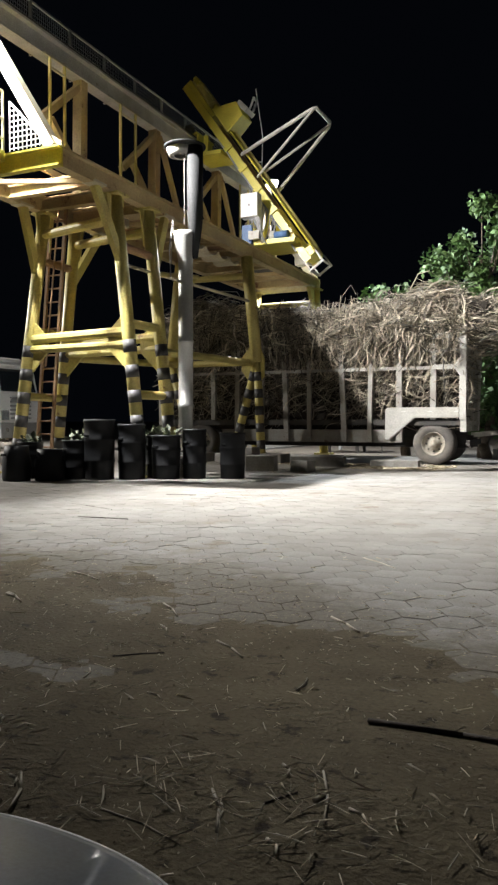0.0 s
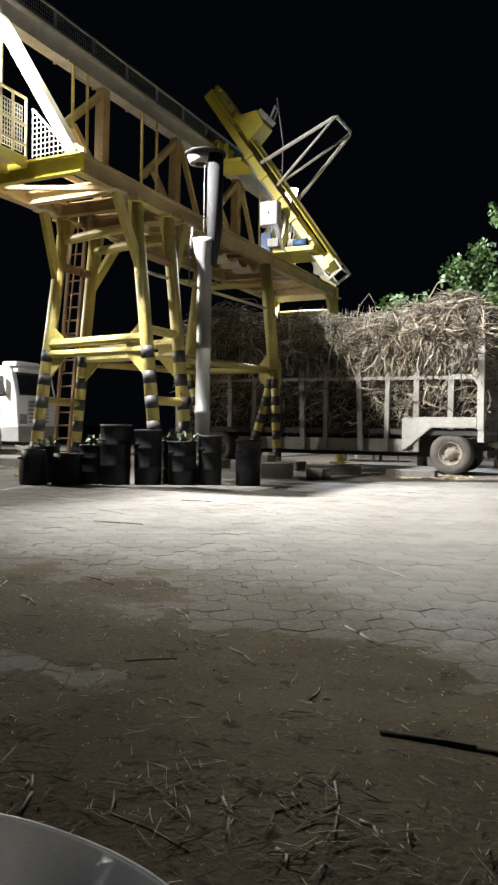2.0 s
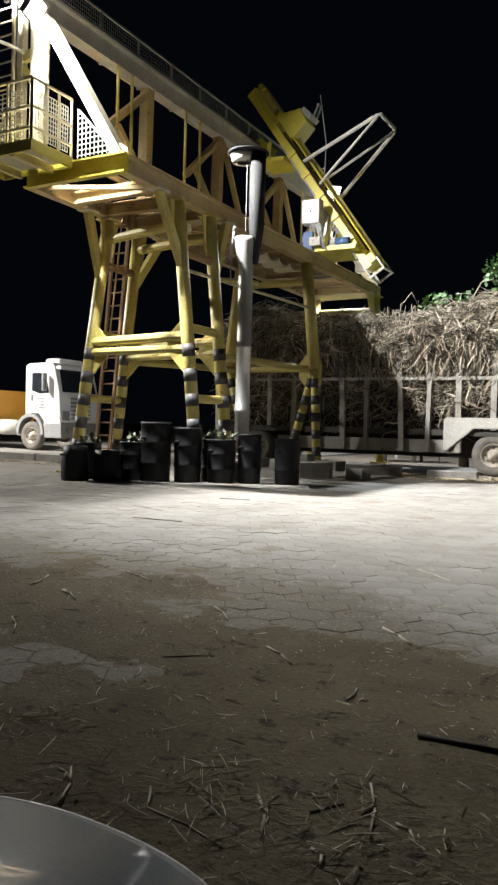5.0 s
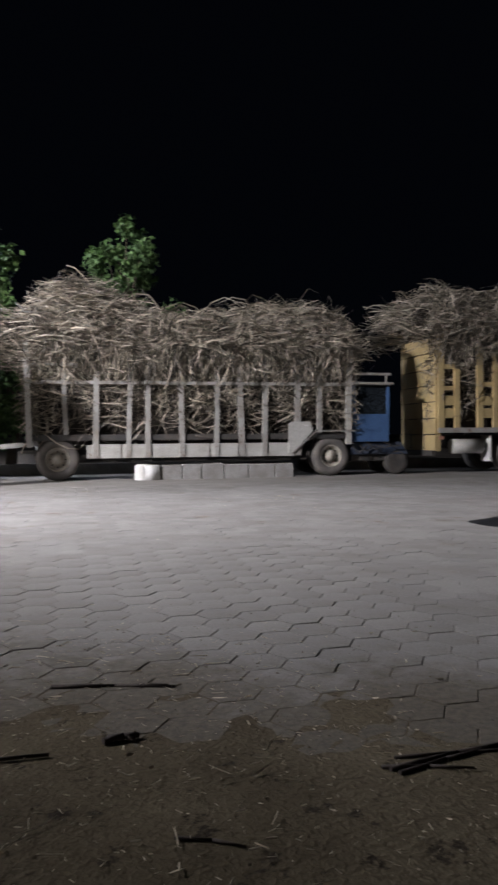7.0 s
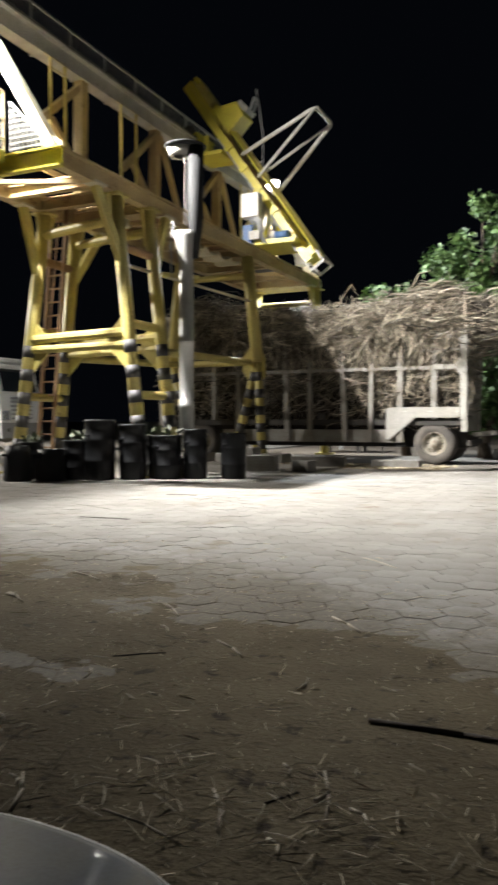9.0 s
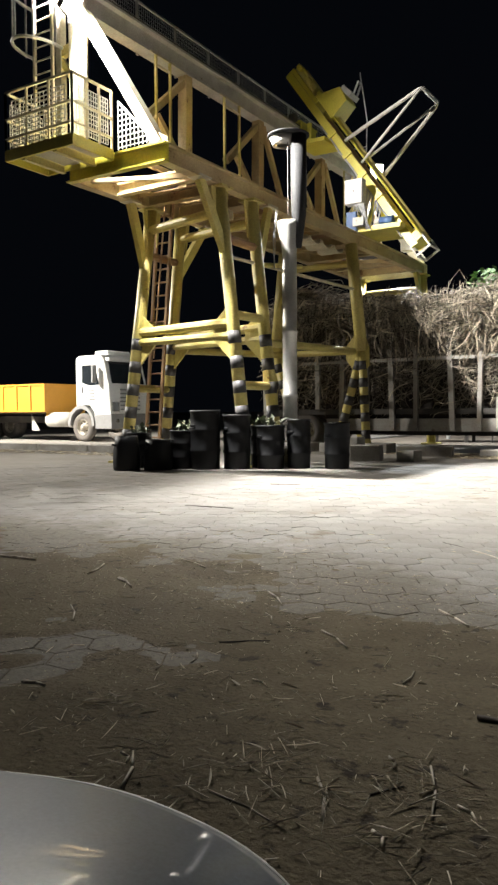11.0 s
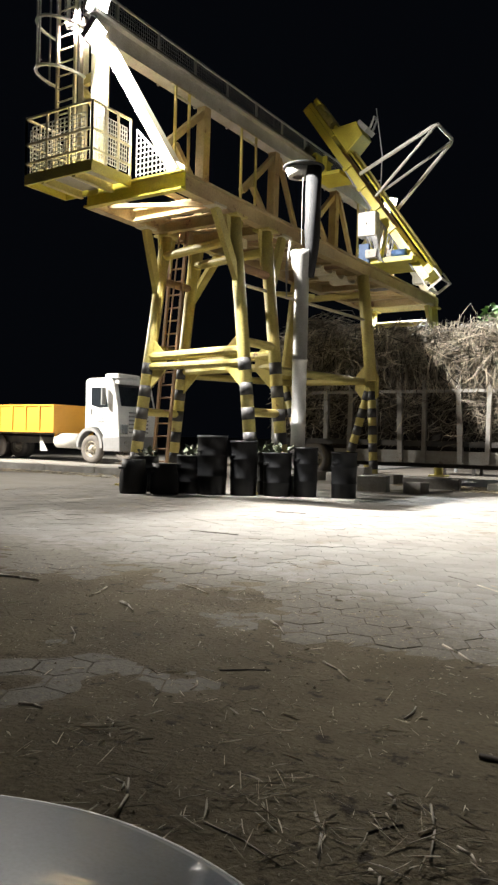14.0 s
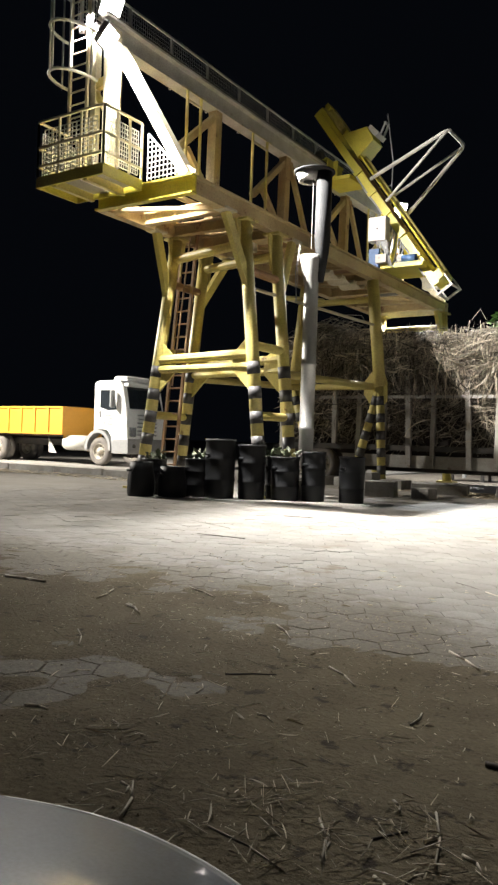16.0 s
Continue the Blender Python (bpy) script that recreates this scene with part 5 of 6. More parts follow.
# ---- tipper truck at the back ----
def tipper(wx, y0):
    """White cab, orange bed; wx is the front axle."""
    t = thing("tipper_truck", (wx - 3, y0 + 1.3, 0), "white truck with an open orange bed parked behind the gantry", "truck")
    W = 2.5

    def prism(pts, a, b):
        return Geo().plate([(wx + x, (y0 + a + y0 + b) / 2, z) for x, z in pts], b - a, (0, 1, 0))

    cab = part("cab", prism([(-0.35, 1.35), (-0.35, 3.62), (-0.15, 3.72), (1.15, 3.74), (1.32, 3.5), (1.58, 2.45), (1.68, 1.2), (1.66, 0.95), (0.75, 0.95), (0.72, 1.25), (0.45, 1.55), (-0.1, 1.58)], 0, W), WHITEP, t, bevel=0.07)
    part("door_glass", prism([(0.05, 2.55), (0.05, 3.3), (0.82, 3.3), (1.02, 2.45), (0.5, 2.42)], -0.012, 0.02), GLASS, cab)
    part("door_line", prism([(-0.08, 1.62), (-0.06, 1.62), (-0.06, 3.4), (-0.08, 3.4)], -0.008, 0.02), GREYP, cab)
    part("door_handle", Geo().box((wx + 0.05, y0 - 0.02, 2.25), (0.06, 0.04, 0.28)), GREYP, cab)
    part("windscreen", Geo().add([(wx + 1.615, y0 + 0.2, 2.5), (wx + 1.615, y0 + W - 0.2, 2.5), (wx + 1.365, y0 + W - 0.25, 3.45), (wx + 1.365, y0 + 0.25, 3.45), (wx + 1.58, y0 + 0.2, 2.5), (wx + 1.58, y0 + W - 0.2, 2.5), (wx + 1.33, y0 + W - 0.25, 3.45), (wx + 1.33, y0 + 0.25, 3.45)], BOX), GLASS, cab)
    part("sun_visor", Geo().span((wx + 1.3, y0 + 0.1, 3.45), (wx + 1.55, y0 + W - 0.1, 3.6)), WHITEP, cab, bevel=0.03)
    part("roof_vent", Geo().span((wx + 0.3, y0 + 0.5, 3.7), (wx + 1.1, y0 + W - 0.5, 3.95)), WHITEP, cab, bevel=0.08)
    part("mirror", Geo().box((wx + 0.95, y0 - 0.22, 2.9), (0.1, 0.25, 0.75)), GREYP, cab, bevel=0.03)
    part("bumper", prism([(0.78, 0.55), (0.72, 1.15), (1.72, 1.2), (1.75, 0.55)], -0.02, W + 0.02), GREYP, t, "grey plastic bumper", bevel=0.03)
    part("headlamp", Geo().box((wx + 1.66, y0 + 0.3, 1.5), (0.12, 0.4, 0.4)), CHROME, cab)
    part("fog_lamp", Geo().tube((wx + 1.7, y0 + 0.35, 0.9), (wx + 1.77, y0 + 0.35, 0.9), 0.09, 12), CHROME, cab)
    for k in range(6):
        part("grille_bar", Geo().span((wx + 1.64, y0 + 0.65, 1.35 + 0.17 * k), (wx + 1.72, y0 + W - 0.65, 1.42 + 0.17 * k)), GREYP, cab)
    part("wheel_arch", Geo().plate([(wx + 0.78 * math.cos(a), y0 + 0.15, 0.75 + 0.82 * math.sin(a)) for a in steps(-0.1, math.pi + 0.1, 12)] + [(wx + 0.64 * math.cos(a), y0 + 0.15, 0.75 + 0.68 * math.sin(a)) for a in steps(math.pi + 0.1, -0.1, 12)], 0.45, (0, 1, 0)), GREYP, t, "grey wheel arch")
    for k in range(3):
        part("writing_bar", Geo().box((wx + 0.55 + 0.05 * k, y0 - 0.012, 2.2 - 0.13 * k), (0.4 - 0.08 * k, 0.012, 0.05)), GREYP, cab)
    part("emblem", Geo().lathe((wx + 0.25, y0 - 0.012, 1.85), (0, 1, 0), [(0.07, 0), (0.11, 0), (0.11, 0.02), (0.07, 0.02)], 16), GREYP, cab)
    part("emblem_bar", Geo().box((wx + 0.62, y0 - 0.012, 1.82), (0.38, 0.012, 0.07)), GREYP, cab)
    for s in (0, 1):
        part("chassis_rail", Geo().ibeam((wx - 8.6, y0 + 0.8 + 0.9 * s, 0.95), (wx + 1.2, y0 + 0.8 + 0.9 * s, 0.95), 0.1, 0.3), CHASSIS, t)
    part("fuel_tank", Geo().tube((wx - 2.3, y0 + 0.35, 0.95), (wx - 0.85, y0 + 0.35, 0.95), 0.34, 20), PALEG, t, smooth=True)
    part("air_tank", Geo().tube((wx - 0.95, y0 + 0.3, 0.8), (wx - 0.65, y0 + 0.3, 0.8), 0.22, 14), PALEG, t)
    bx1 = wx - 2.2
    bx0 = bx1 - 6.6
    bed = part("bed_side", Geo().span((bx0, y0 - 0.05, 1.35), (bx1, y0 + 0.05, 2.5)), ORANGE, t, bevel=0.01)
    part("bed_side", Geo().span((bx0, y0 + W - 0.05, 1.35), (bx1, y0 + W + 0.05, 2.5)), ORANGE, t, bevel=0.01)
    part("bed_front", Geo().span((bx1 - 0.06, y0 + 0.05, 1.1), (bx1, y0 + W - 0.05, 2.5)), ORANGE, t)
    part("bed_back", Geo().span((bx0, y0 + 0.05, 1.35), (bx0 + 0.06, y0 + W - 0.05, 2.5)), ORANGE, t)
    part("bed_floor", Geo().span((bx0 + 0.06, y0 + 0.05, 1.2), (bx1 - 0.06, y0 + W - 0.05, 1.3)), STEEL, t)
    part("top_lip", Geo().span((bx0, y0 - 0.1, 2.5), (bx1, y0 + 0.05, 2.58)), ORANGE, t)
    part("top_lip", Geo().span((bx1 - 0.1, y0 + 0.05, 2.5), (bx1 + 0.05, y0 + W, 2.58)), ORANGE, t)
    part("bottom_lip", Geo().span((bx0, y0 - 0.1, 1.3), (bx1, y0 + 0.05, 1.38)), ORANGE, t)
    for k in range(8):
        x = bx1 - 0.05 - 0.92 * k
        part("side_rib", Geo().span((x - 0.06, y0 - 0.1, 1.38), (x + 0.06, y0 - 0.05, 2.5)), ORANGE, t)
    part("skirt", Geo().plate([(bx1 - 1.3, y0 + 0.3, 1.2), (bx1 - 0.75, y0 + 0.3, 0.45), (bx1 - 1.25, y0 + 0.3, 0.45)], 0.03, (0, 1, 0)), PALEG, t, "pale mud flap")
    wheel("tyre", (wx, y0 + 0.03, 0.62), 0.62, 0.32, t)
    wheel("tyre", (wx, y0 + W - 0.35, 0.62), 0.62, 0.32, t)
    for x in (-6.8, -8.1):
        wheel("tyre", (wx + x, y0 + 0.03, 0.62), 0.62, 0.3, t, 0.34)
        wheel("tyre", (wx + x, y0 + W - 0.7, 0.62), 0.62, 0.3, t, 0.34)
    return t


tipper(-23.8, 24.2)

# ---- behind the lane: red bin, goal-shaped lamp frame, hedge lump ----
tank = thing("waste_bin", (-9.3, 31.5, 0), "faded red metal waste bin on short legs", "bin")
part("shell", Geo().add([(-10.7, 30.9, 0.35), (-8.9, 30.9, 0.35), (-8.7, 30.8, 2.35), (-10.85, 30.8, 2.35), (-10.7, 32.2, 0.35), (-8.9, 32.2, 0.35), (-8.7, 32.3, 2.35), (-10.85, 32.3, 2.35)], [(0, 1, 2, 3), (4, 7, 6, 5), (0, 4, 5, 1), (1, 5, 6, 2), (0, 3, 7, 4)]), REDP, tank)
part("rim", Geo().beam((-10.9, 30.78, 2.37), (-8.65, 30.78, 2.37), 0.08, 0.08).beam((-10.9, 32.32, 2.37), (-8.65, 32.32, 2.37), 0.08, 0.08), REDP, tank)
for x in (-10.6, -9.0):
    for y in (31.0, 32.1):
        part("leg", Geo().span((x - 0.06, y - 0.06, -0.12), (x + 0.06, y + 0.06, 0.35)), STEEL, tank)
for dx in (0.0, 0.42):
    part("rod", Geo().tube((-10.3 + dx, 30.75, 0.3), (-9.7 + dx, 30.72, 1.75), 0.03, 6), RUST, tank, "rusty bar leaning on the bin")
part("rib", Geo().span((-10.75, 30.74, 1.2), (-8.85, 30.79, 1.28)), REDP, tank)
sign = thing("notice_board", (-8.05, 31.4, 0), "small white notice board on a post", "sign")
part("post", Geo().beam((-8.05, 31.4, -0.1), (-8.05, 31.4, 2.1), 0.06, 0.06), STEEL, sign)
part("board", Geo().box((-8.05, 31.35, 1.95), (0.6, 0.03, 0.4)), WHITEP, sign)
part("board", Geo().box((-8.05, 31.35, 1.45), (0.6, 0.03, 0.45)), WHITEP, sign)
part("writing_bar", Geo().box((-8.05, 31.332, 1.98), (0.4, 0.01, 0.1)), STEEL, sign)
goal = thing("lamp_frame", (-11.0, 35.0, 0), "thin galvanised pipe frame carrying a cable", "frame")
part("upright", Geo().tube((-11.0, 35.0, -0.1), (-10.9, 35.0, 6.7), 0.09, 10), GALV, goal)
part("upright", Geo().tube((-6.6, 35.0, -0.1), (-6.7, 35.0, 6.7), 0.09, 10), GALV, goal)
part("crossbar", Geo().tube((-10.9, 35.0, 6.7), (-6.7, 35.0, 6.7), 0.08, 10), GALV, goal)
part("cable", Geo().pipe([(-10.4, 34.9, 5.9), (-9.7, 34.9, 5.95), (-9.0, 34.9, 6.5)], 0.05, 6), GALV, goal)
gate = thing("gate_lamp", (-1.5, 36.8, 0), "cool white lamp on a low mast behind the lane", "lamp")
part("mast", Geo().tube((-1.5, 36.8, -0.1), (-1.5, 36.8, 3.3), 0.06, 8), GALV, gate)
part("lens", Geo().box((-1.5, 36.72, 3.2), (0.9, 0.05, 0.5)), COOLE, gate, "glowing cool white panel")
mast = thing("yard_lamp", (-24.3, 8.6, 0), "tall yard flood lamp on a steel mast", "lamp")
part("mast", Geo().tube((-24.3, 8.6, -0.1), (-24.3, 8.6, 12.6), 0.14, 12, 0.09), GALV, mast)
part("housing", Geo().box((-24.3, 8.6, 12.75), (0.7, 0.5, 0.3)), STEEL, mast)
part("lens", Geo().box((-24.2, 8.8, 12.55), (0.5, 0.4, 0.06)), LAMPE, mast)


# ---- trees ----
def tree(at, height, spread, n, seed, label, clumps):
    """Tapered trunk, limbs and a crown of drooping leaf bunches."""
    rng = random.Random(seed)
    ob = thing("tree", at, label, "tree", "trees behind the lane")
    base = Vector(at)
    trunk = Geo()
    p = base - Vector((0, 0, 0.1))
    for k in range(5):
        q = base + Vector((rng.gauss(0, 0.12), rng.gauss(0, 0.12), height * 0.14 * (k + 1)))
        trunk.tube(p, q, 0.2 - 0.025 * k, 10, 0.175 - 0.025 * k)
        p = q
    part("trunk", trunk, BARK, ob, smooth=True)
    crown = Geo()
    V, F = [], []
    for c in range(clumps):
        a = rng.uniform(0, 6.28)
        f = rng.random() ** 0.5
        low = rng.random()
        tip = base + Vector((math.cos(a) * spread * f, math.sin(a) * spread * f * 0.7, height * (0.28 + 0.70 * low * (1 - 0.35 * f))))
        root = base + Vector((0, 0, min(height * 0.68, tip.z - base.z) * 0.75))
        crown.tube(root, tip, 0.05, 5, 0.012)
        for _ in range(n // clumps):
            d = Vector((rng.gauss(0, 1), rng.gauss(0, 1), rng.gauss(0, 1.2))).normalized() * rng.uniform(0.05, 0.55)
            q = tip + d + Vector((0, 0, -0.25 * rng.random()))
            l = rng.uniform(0.13, 0.30)
            w = Vector((rng.gauss(0, 1), rng.gauss(0, 1), rng.gauss(-0.7, 0.6))).normalized()
            s = w.cross(Vector((rng.gauss(0, 1), rng.gauss(0, 1), rng.gauss(0, 1)))).normalized() * l * 0.36
            o = len(V)
            V += [q, q + w * l * 0.45 + s, q + w * l, q + w * l * 0.45 - s]
            F.append((o, o + 1, o + 2, o + 3))
    part("branchwork", crown, BARK, ob)
    cr = new("crown", raw_mesh("crown", V, F, LEAF, ORIGIN[ob]))
    cr.parent = ob
    tagged(cr, "bunches of green leaves", kind="stuff")
    return ob


tree((-3.6, 28.2, -0.08), 10.3, 1.9, 9500, 21, "leafy green tree lit from the yard", 46)
tree((-2.0, 27.4, -0.08), 6.6, 1.2, 6000, 22, "bushy green tree in the gap behind the trailers", 34)
tree((2.3, 32.5, -0.08), 11.8, 2.2, 7000, 23, "dim leafy tree behind the loaded trailer", 40)
tree((-6.6, 29.5, -0.08), 8.3, 1.5, 3800, 24, "dark small tree behind the cane load", 24)
tree((-3.2, 26.8, -0.08), 4.2, 0.9, 4200, 25, "low leafy shrub behind the drawbar", 26)

# ---- traffic cone on a low dark mound ----
cone = thing("traffic_cone", (8.26, 12.7, 0.03), "tall orange traffic cone with two white bands", "cone")
part("body", Geo().lathe((8.26, 12.7, 0.05), (0, 0, 1), [(0.19, 0.0), (0.16, 0.08), (0.08, 1.15), (0.05, 1.2), (0.0, 1.2)], 24), CONE, cone, smooth=True)
for z in (0.62, 0.95):
    part("band", Geo().lathe((8.26, 12.7, 0.05), (0, 0, 1), [(0.163 - 0.0745 * z, z), (0.167 - 0.0745 * z, z), (0.155 - 0.0745 * z, z + 0.16), (0.151 - 0.0745 * z, z + 0.16)], 24), WHITEP, cone, "white reflective band", smooth=True)
part("base", Geo().box((8.26, 12.7, 0.03), (0.5, 0.5, 0.06)), CHASSIS, cone, bevel=0.02)
mound = Geo()
for j in range(13):
    for i in range(25):
        x, y = 5.4 + 0.15 * i, 9.0 + 0.08 * j
        e = max(0.0, min(1, (x - 5.4) / 1.2)) * max(0, 1 - abs(y - 9.48) / 0.48)
        mound.v.append((x, y, -0.02 + 0.22 * e ** 0.6 + 0.04 * noise.noise((x * 4, y * 4, 2)) * e))
mound.f = [(j * 25 + i, j * 25 + i + 1, (j + 1) * 25 + i + 1, (j + 1) * 25 + i) for j in range(12) for i in range(24)]
# the drums' black stands in for shade on the mound's near side
solo("earth_mound", mound, POT, (7, 9.5, 0), "low earth mound on the pavers, shade put into its black colour", "mound", kind="structure", smooth=True)

# ---- the car beside the camera ----
car = thing("parked_car", (-1.1, -1.4, 0), "grey metallic car with a glossy bonnet", "car")


CX = -1.06


def hood(x, y):
    """Height of the bonnet: falls towards its nose and its flank."""
    f, s = max(0, (y + 0.2) / 0.9), max(0, abs(x - CX) - 0.45) / 0.45
    return 0.85 - 0.075 * f ** 2.2 - 0.07 * s ** 2.6


def nose(sx):
    return 0.71 - 0.30 * abs(sx) ** 7 - min(0.07, 1.6 * max(0.0, 0.46 - 0.88 * abs(sx)) ** 2)


g = Geo()
NX, NY = 40, 24
for j in range(NY + 1):
    for i in range(NX + 1):
        sx = max(-1, min(1, (-1 + 2 * i / NX) * 0.992 * NX / (NX - 2)))
        x, y = CX + 0.88 * sx, -0.75 + (nose(sx) + 0.75) * (1 if j == NY else 0.994 * j / (NY - 1))
        g.v.append((x, y, hood(x, y)))
g.f = [(j * (NX + 1) + i, j * (NX + 1) + i + 1, (j + 1) * (NX + 1) + i + 1, (j + 1) * (NX + 1) + i) for j in range(NY) for i in range(NX)]
hd = part("bonnet", g, CARP, car, "glossy grey bonnet", smooth=True)
mod = hd.modifiers.new("thick", "SOLIDIFY")
mod.thickness, mod.offset = 0.005, -1
pts = []
for k in range(61):
    sx = -1 + 2 * k / 60
    x = CX + 0.88 * sx
    pts.append(Vector((x, nose(sx) + 0.004, hood(x, nose(sx)) - 0.004)))
part("bonnet_edge", Geo().pipe(pts, 0.0026, 8), GALV, car, "bright bonnet lip", smooth=True)
body = [(-0.85, 0.60), (0.42, 0.60), (0.56, 0.52), (0.60, 0.28), (-0.85, 0.28)]
part("front_body", Geo().plate([(CX, y, z) for y, z in body], 1.62, (1, 0, 0)), CARP, car, bevel=0.05)
part("wing", Geo().plate([(-0.27, y, z) for y, z in ((-0.85, 0.58), (0.3, 0.58), (0.36, 0.66), (-0.85, 0.74))], 0.05, (1, 0, 0)), CARP, car)
part("wing", Geo().plate([(-1.93, y, z) for y, z in ((-0.85, 0.58), (0.3, 0.58), (0.36, 0.66), (-0.85, 0.74))], 0.05, (1, 0, 0)), CARP, car)
part("rear_body", Geo().plate([(CX, y, z) for y, z in ((-4.2, 0.28), (-0.86, 0.28), (-0.86, 0.9), (-4.1, 1.0))], 1.7, (1, 0, 0)), CARP, car, bevel=0.06)
part("cabin", Geo().add([(CX - 0.78, -4.0, 0.98), (CX + 0.78, -4.0, 0.98), (CX + 0.78, -0.9, 0.88), (CX - 0.78, -0.9, 0.88), (CX - 0.6, -3.5, 1.62), (CX + 0.6, -3.5, 1.62), (CX + 0.6, -1.9, 1.62), (CX - 0.6, -1.9, 1.62)], BOX), GLASS, car, "dark glazed cabin", bevel=0.05)
for x in (-0.46, -1.95):
    for y in (0.0, -3.4):
        part("tyre", Geo().lathe((x, y, 0.32), (1, 0, 0), [(0.0, 0.02), (0.2, 0.02), (0.31, 0.0), (0.345, 0.04), (0.345, 0.18), (0.31, 0.22), (0.0, 0.22)], 24), TYREG, car, smooth=True)

# ---- litter of stalks ----
rng = random.Random(77)


def lying(r, x0, x1, y0, y1):
    x, y = r.uniform(x0, x1), r.uniform(y0, y1)
    return Vector((x, y, max(dirt_height(x, y), -0.02) + 0.014)), r.uniform(0, 6.28), r.gauss(0, 0.10)


def litter(name, n, zone, ln, rad, label):
    V, F = stalks(rng, n, lambda r: lying(r, *zone), ln, rad, 0, 0.06, 0.25)
    ob = new(name, raw_mesh(name, V, F, STRAW, (0, 0, 0)))
    return tagged(ob, label, "straw", kind="stuff")


litter("straw_litter", 4200, (-5.5, 1.5, 1.3, 5.2), (0.006, 0.03), (0.0008, 0.002), "fine pale cane straw scattered on dark dirt")


def clumped(r):
    cx, cy, sp = r.choice(((-1.32, 2.25, 0.10), (-1.25, 2.1, 0.16), (-0.9, 2.33, 0.10), (-2.2, 2.3, 0.16), (-0.6, 2.1, 0.14), (-1.0, 1.9, 0.16), (-0.35, 2.3, 0.14), (-1.7, 2.0, 0.2), (-2.4, 3.6, 0.3), (-1.6, 3.0, 0.35)))
    x, y = r.gauss(cx, sp), r.gauss(cy, sp)
    return Vector((x, y, max(dirt_height(x, y), -0.01) + 0.014)), r.uniform(0, 6.28), r.gauss(0, 0.16)


V, F = stalks(rng, 430, clumped, (0.015, 0.13), (0.001, 0.0024), 0, 0.08, 0.2)
tagged(new("straw_clumps", raw_mesh("straw_clumps", V, F, STRAW, (0, 0, 0))), "small clumps of pale broken straw on dirt", "straw", kind="stuff")
litter("straw_litter", 420, (-5.2, 0.8, 2.2, 7.0), (0.025, 0.10), (0.0012, 0.003), "short pale cane straw strewn over dark dirt")
litter("straw_litter", 260, (-9, 3, 4, 12), (0.02, 0.10), (0.0015, 0.004), "sparse cane straw on the pavers")
litter("straw_litter", 260, (0, 5.0, 1.5, 6), (0.01, 0.05), (0.0015, 0.004), "sparse straw crumbs on dusty pavers")
litter("straw_litter", 160, (2.6, 4.3, 12.2, 15.5), (0.03, 0.14), (0.003, 0.006), "small spill of broken cane on the pavers")
litter("straw_litter", 260, (-6.2, -3.6, 19.3, 20.4), (0.1, 0.5), (0.006, 0.014), "small heap of straw near the trailer")
litter("straw_litter", 420, (-24, -13.5, 16.6, 17.9), (0.1, 0.4), (0.006, 0.014), "dark trash along the kerb")
litter("straw_litter", 500, (-8.5, -3.5, 20.5, 21.9), (0.1, 0.4), (0.006, 0.014), "dark trash along the lane edge")
V, F = [], []
for _ in range(2600):
    x, y = rng.uniform(-6, 2.5), 1.4 + 4.2 * rng.random()
    s = 0.002 + 0.007 * rng.random() ** 4
    c, o = Vector((x, y, max(dirt_height(x, y), 0.0) + s * 0.3)), len(V)
    V += [c + Vector(q) * s * rng.uniform(0.7, 1.3) for q in ((1, 0, 0), (0.1, 1, 0), (-1, 0.1, 0), (0, -1, 0), (0.1, 0, 0.9))]
    F += [(o, o + 1, o + 4), (o + 1, o + 2, o + 4), (o + 2, o + 3, o + 4), (o + 3, o, o + 4)]
tagged(new("dirt_crumbs", raw_mesh("dirt_crumbs", V, F, DIRT, (0, 0, 0))), "small crumbs and clods of dark earth", "dirt", kind="stuff")
STALKS_A = (((-0.83, 3.03), (-0.09, 3.04), 0.011, 1), ((-0.10, 3.90), (0.50, 3.75), 0.011, 1), ((0.0, 3.88), (0.47, 3.80), 0.008, 1), ((0.12, 3.12), (0.27, 3.16), 0.016, 1), ((0.14, 3.17), (0.25, 3.12), 0.012, 1), ((-1.50, 4.60), (-1.24, 4.32), 0.009, 0), ((-2.25, 7.02), (-1.9, 6.75), 0.009, 1),
            ((-1.9, 6.75), (-1.52, 6.39), 0.010, 0), ((-2.1, 6.4), (-1.55, 6.15), 0.007, 1), ((1.14, 2.60), (1.76, 2.74), 0.010, 1), ((1.16, 2.56), (1.60, 2.70), 0.008, 1), ((1.2, 2.70), (1.72, 2.66), 0.007, 1), ((1.12, 2.63), (1.45, 2.53), 0.008, 1), ((-2.65, 4.45), (-2.4, 4.2), 0.008, 0))
STALKS_B = (((-7.2, 9.4), (-6.2, 9.0), 0.010, 1), ((-5.9, 11.2), (-5.2, 11.2), 0.010, 1), ((-4.3, 4.6), (-4.15, 4.25), 0.008, 0), ((-3.9, 5.1), (-3.5, 4.9), 0.007, 0), ((0.3, 2.3), (0.5, 2.2), 0.006, 1), ((-1.92, 3.81), (-1.66, 3.59), 0.007, 0), ((-1.23, 3.26), (-1.24, 3.43), 0.005, 0),
            ((-1.14, 2.23), (-1.01, 2.00), 0.006, 0), ((-1.09, 2.19), (-1.03, 2.03), 0.004, 0), ((-1.66, 1.84), (-1.81, 2.07), 0.006, 0), ((-1.84, 2.04), (-1.77, 1.99), 0.005, 0), ((-0.85, 2.52), (-0.73, 2.17), 0.005, 0), ((-0.81, 2.30), (-0.79, 2.38), 0.006, 0), ((-1.41, 1.98), (-1.08, 1.90), 0.003, 0))
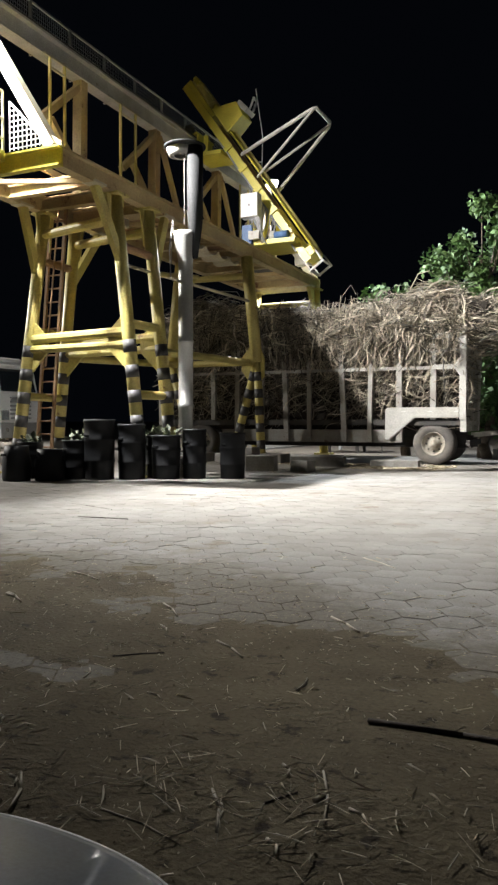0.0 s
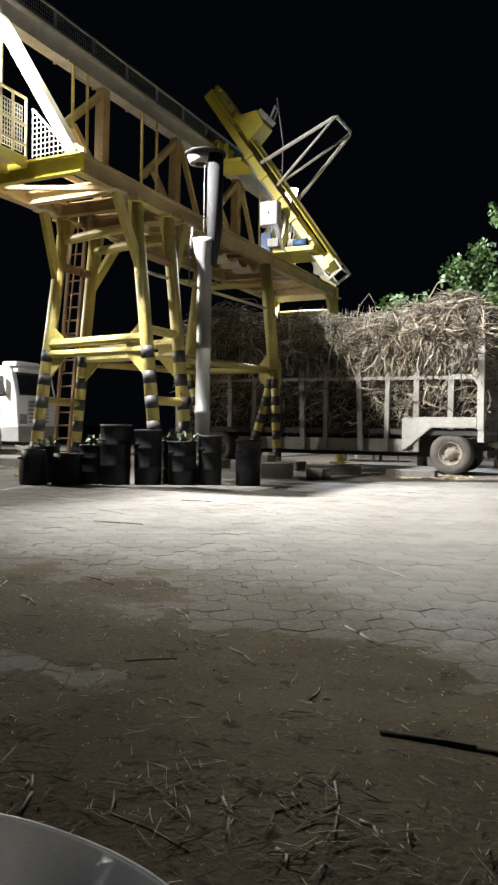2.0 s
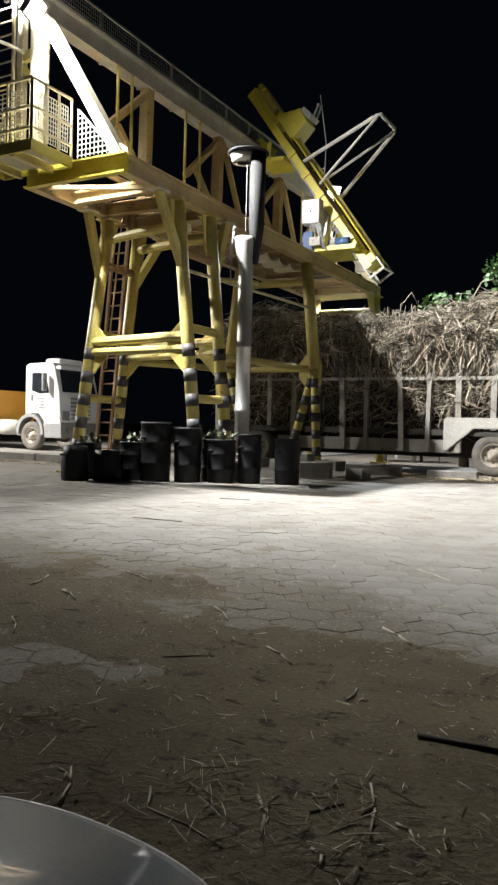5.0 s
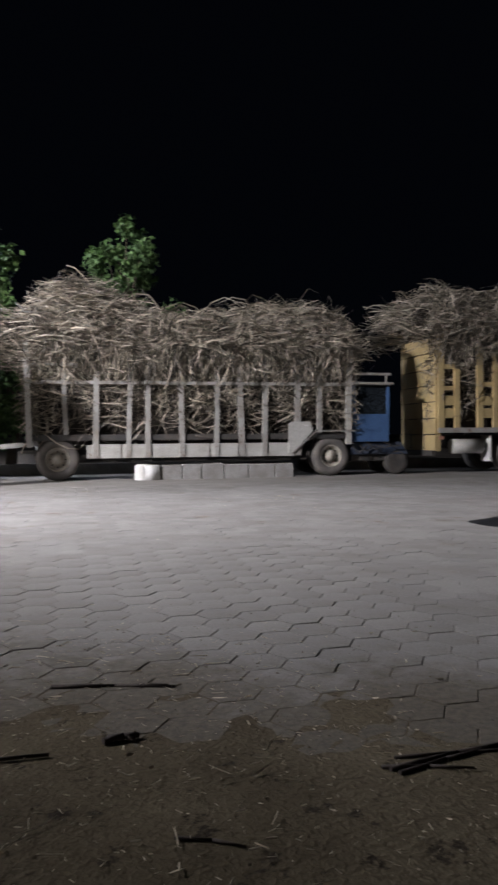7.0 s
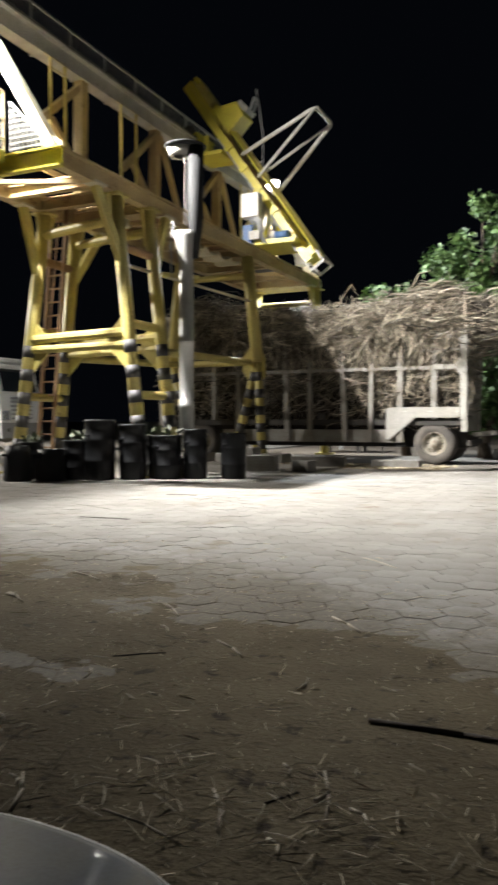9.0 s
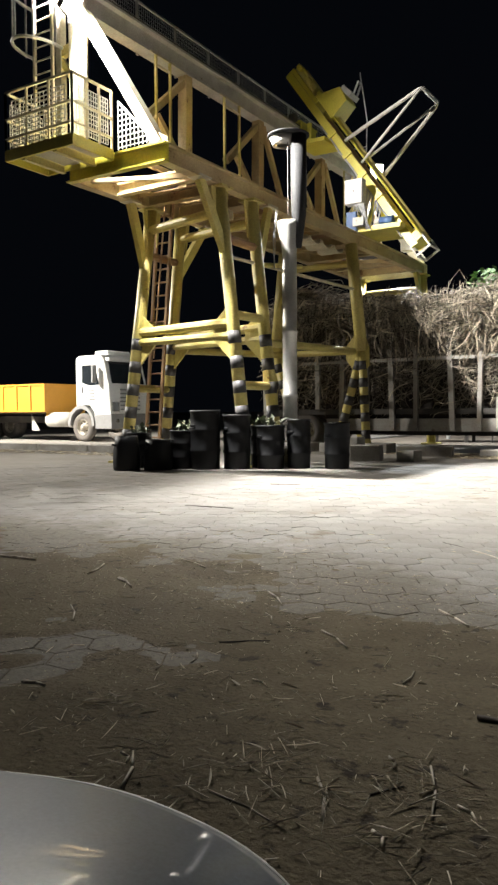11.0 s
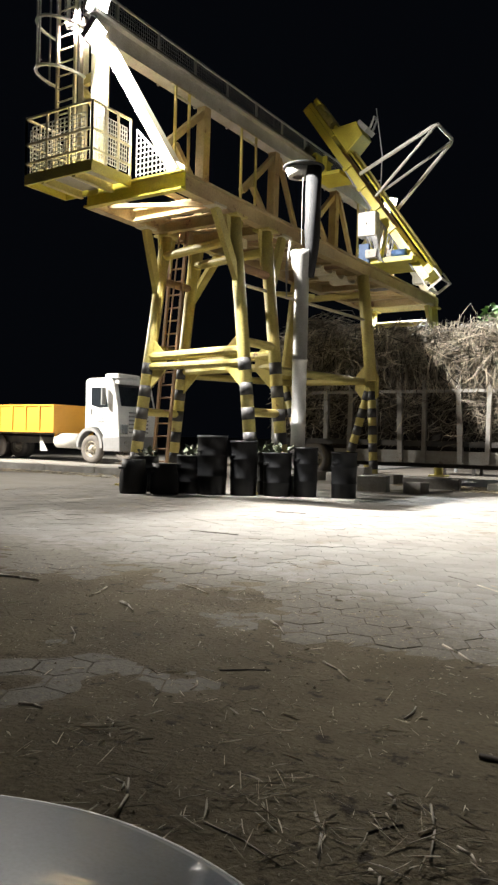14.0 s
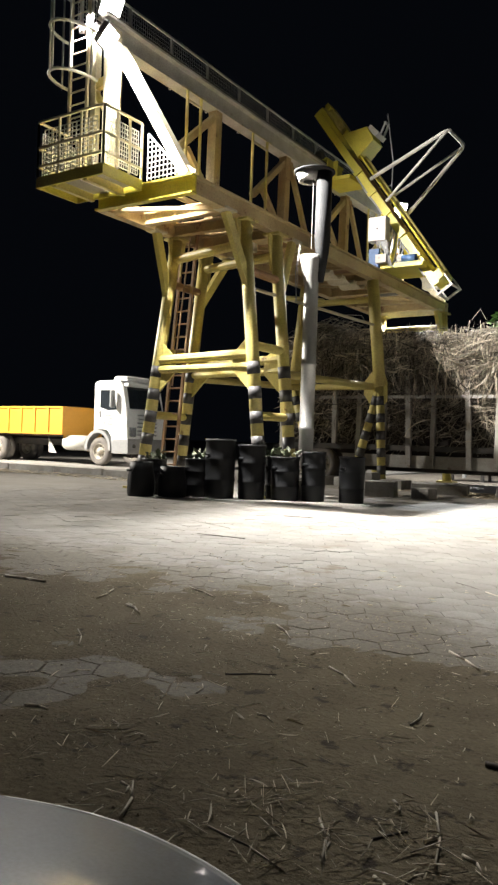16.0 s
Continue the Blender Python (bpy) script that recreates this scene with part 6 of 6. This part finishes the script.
STALKS_C = (((-2.39, 3.98), (-2.27, 3.85), 0.005, 0), ((-0.86, 2.03), (-0.80, 1.96), 0.006, 0), ((-0.69, 2.30), (-0.61, 2.23), 0.005, 0), ((-2.24, 3.01), (-2.30, 3.14), 0.005, 0), ((-0.95, 2.22), (-0.88, 2.34), 0.004, 1), ((-1.00, 2.51), (-0.95, 2.43), 0.005, 0), ((-1.84, 2.94), (-1.74, 2.90), 0.004, 0),
            ((-2.30, 3.34), (-2.07, 3.49), 0.004, 1), ((-3.83, 4.26), (-3.62, 4.12), 0.008, 0), ((-3.56, 3.49), (-3.29, 3.24), 0.006, 0), ((-2.75, 2.38), (-2.59, 2.37), 0.007, 0), ((-2.28, 2.46), (-2.19, 2.39), 0.005, 0), ((-2.39, 2.92), (-2.32, 2.83), 0.005, 0), ((-5.38, 4.39), (-4.92, 4.43), 0.012, 0))
STALKS_D = (((-3.82, 4.23), (-3.56, 4.08), 0.009, 0), ((-6.10, 8.10), (-5.39, 8.17), 0.014, 1), ((-6.60, 11.19), (-6.10, 11.32), 0.014, 1))
for a, b, r, dark in STALKS_A + STALKS_B + STALKS_C + STALKS_D:
    mid = ((a[0] + b[0]) / 2 + 0.01, (a[1] + b[1]) / 2 + 0.015)
    zs = [max(dirt_height(*q), -0.015) + r for q in (a, mid, b)]
    g = Geo().tube((*a, zs[0]), (*mid, zs[1]), r, 7, r * 0.9).tube((*mid, zs[1]), (*b, zs[2]), r * 0.9, 7, r * 0.7)
    solo("cane_stalk", g, DARKSTALK if dark else STALK, (*mid, 0), "dark muddy cane stalk lying on the ground" if dark else "pale dry cane stalk lying on the ground", "cane stalk", "loose cane stalks", smooth=True)


# ---- hexagonal pavers ----
def hexagon(r, h, z0):
    ring = [(math.cos(math.pi / 3 * k + math.pi / 6), math.sin(math.pi / 3 * k + math.pi / 6)) for k in range(6)]
    e = r - 0.004
    v = [(x * r, y * r, z0) for x, y in ring] + [(x * r, y * r, h - 0.003) for x, y in ring] + [(x * e, y * e, h) for x, y in ring]
    f = [(k, (k + 1) % 6, 6 + (k + 1) % 6, 6 + k) for k in range(6)] + [(6 + k, 6 + (k + 1) % 6, 12 + (k + 1) % 6, 12 + k) for k in range(6)] + [tuple(range(12, 18))]
    return v, f


R = 0.168
HEX_V, HEX_F = hexagon(R - 0.0028, 0.0, -0.012)
paver_mesh = bpy.data.meshes.new("paver")
paver_mesh.from_pydata([tuple(c * K for c in p) for p in HEX_V], [], HEX_F)
paver_mesh.materials.append(PAVER)
pavement = bpy.data.objects["pavement"]
rng = random.Random(9)
V, F, count = [], [], 0
turn = radians(30)
for j in range(-70, 160):
    for i in range(-130, 130):
        a, b = (i + 0.5 * (j % 2)) * R * math.sqrt(3), j * R * 1.5
        x, y = a * math.cos(turn) - b * math.sin(turn), a * math.sin(turn) + b * math.cos(turn)
        if not (-14 < x < 13 and 1.2 < y < 19.5) or x < -1.9 * y - 1 or x > 0.95 * y + 2.5:
            continue
        dz = rng.gauss(0, 0.0016) + 0.004 * noise.noise((x * 0.5, y * 0.5, 7))
        tilt = (rng.gauss(0, 0.004), rng.gauss(0, 0.004))
        if count < 300 and -2.6 < x < 2.4 and 3.6 < y < 8.5:
            ob = new("paver", paver_mesh)
            ob.parent = pavement
            ob.matrix_local = Matrix.Translation(Vector((x, y, dz)) * K) @ Euler((tilt[0], tilt[1], turn)).to_matrix().to_4x4()
            count += 1
        else:
            o = len(V)
            ct, st = math.cos(turn), math.sin(turn)
            V += [Vector((x + p[0] * ct - p[1] * st, y + p[0] * st + p[1] * ct, p[2] + dz + tilt[1] * -p[0] + tilt[0] * p[1])) for p in HEX_V]
            F += [tuple(o + k for k in f) for f in HEX_F]
rest = new("pavers", raw_mesh("pavers", V, F, PAVERS, (0, 0, 0)))
rest.parent = pavement
tagged(rest, "dusty grey hexagonal concrete pavers", kind="stuff")
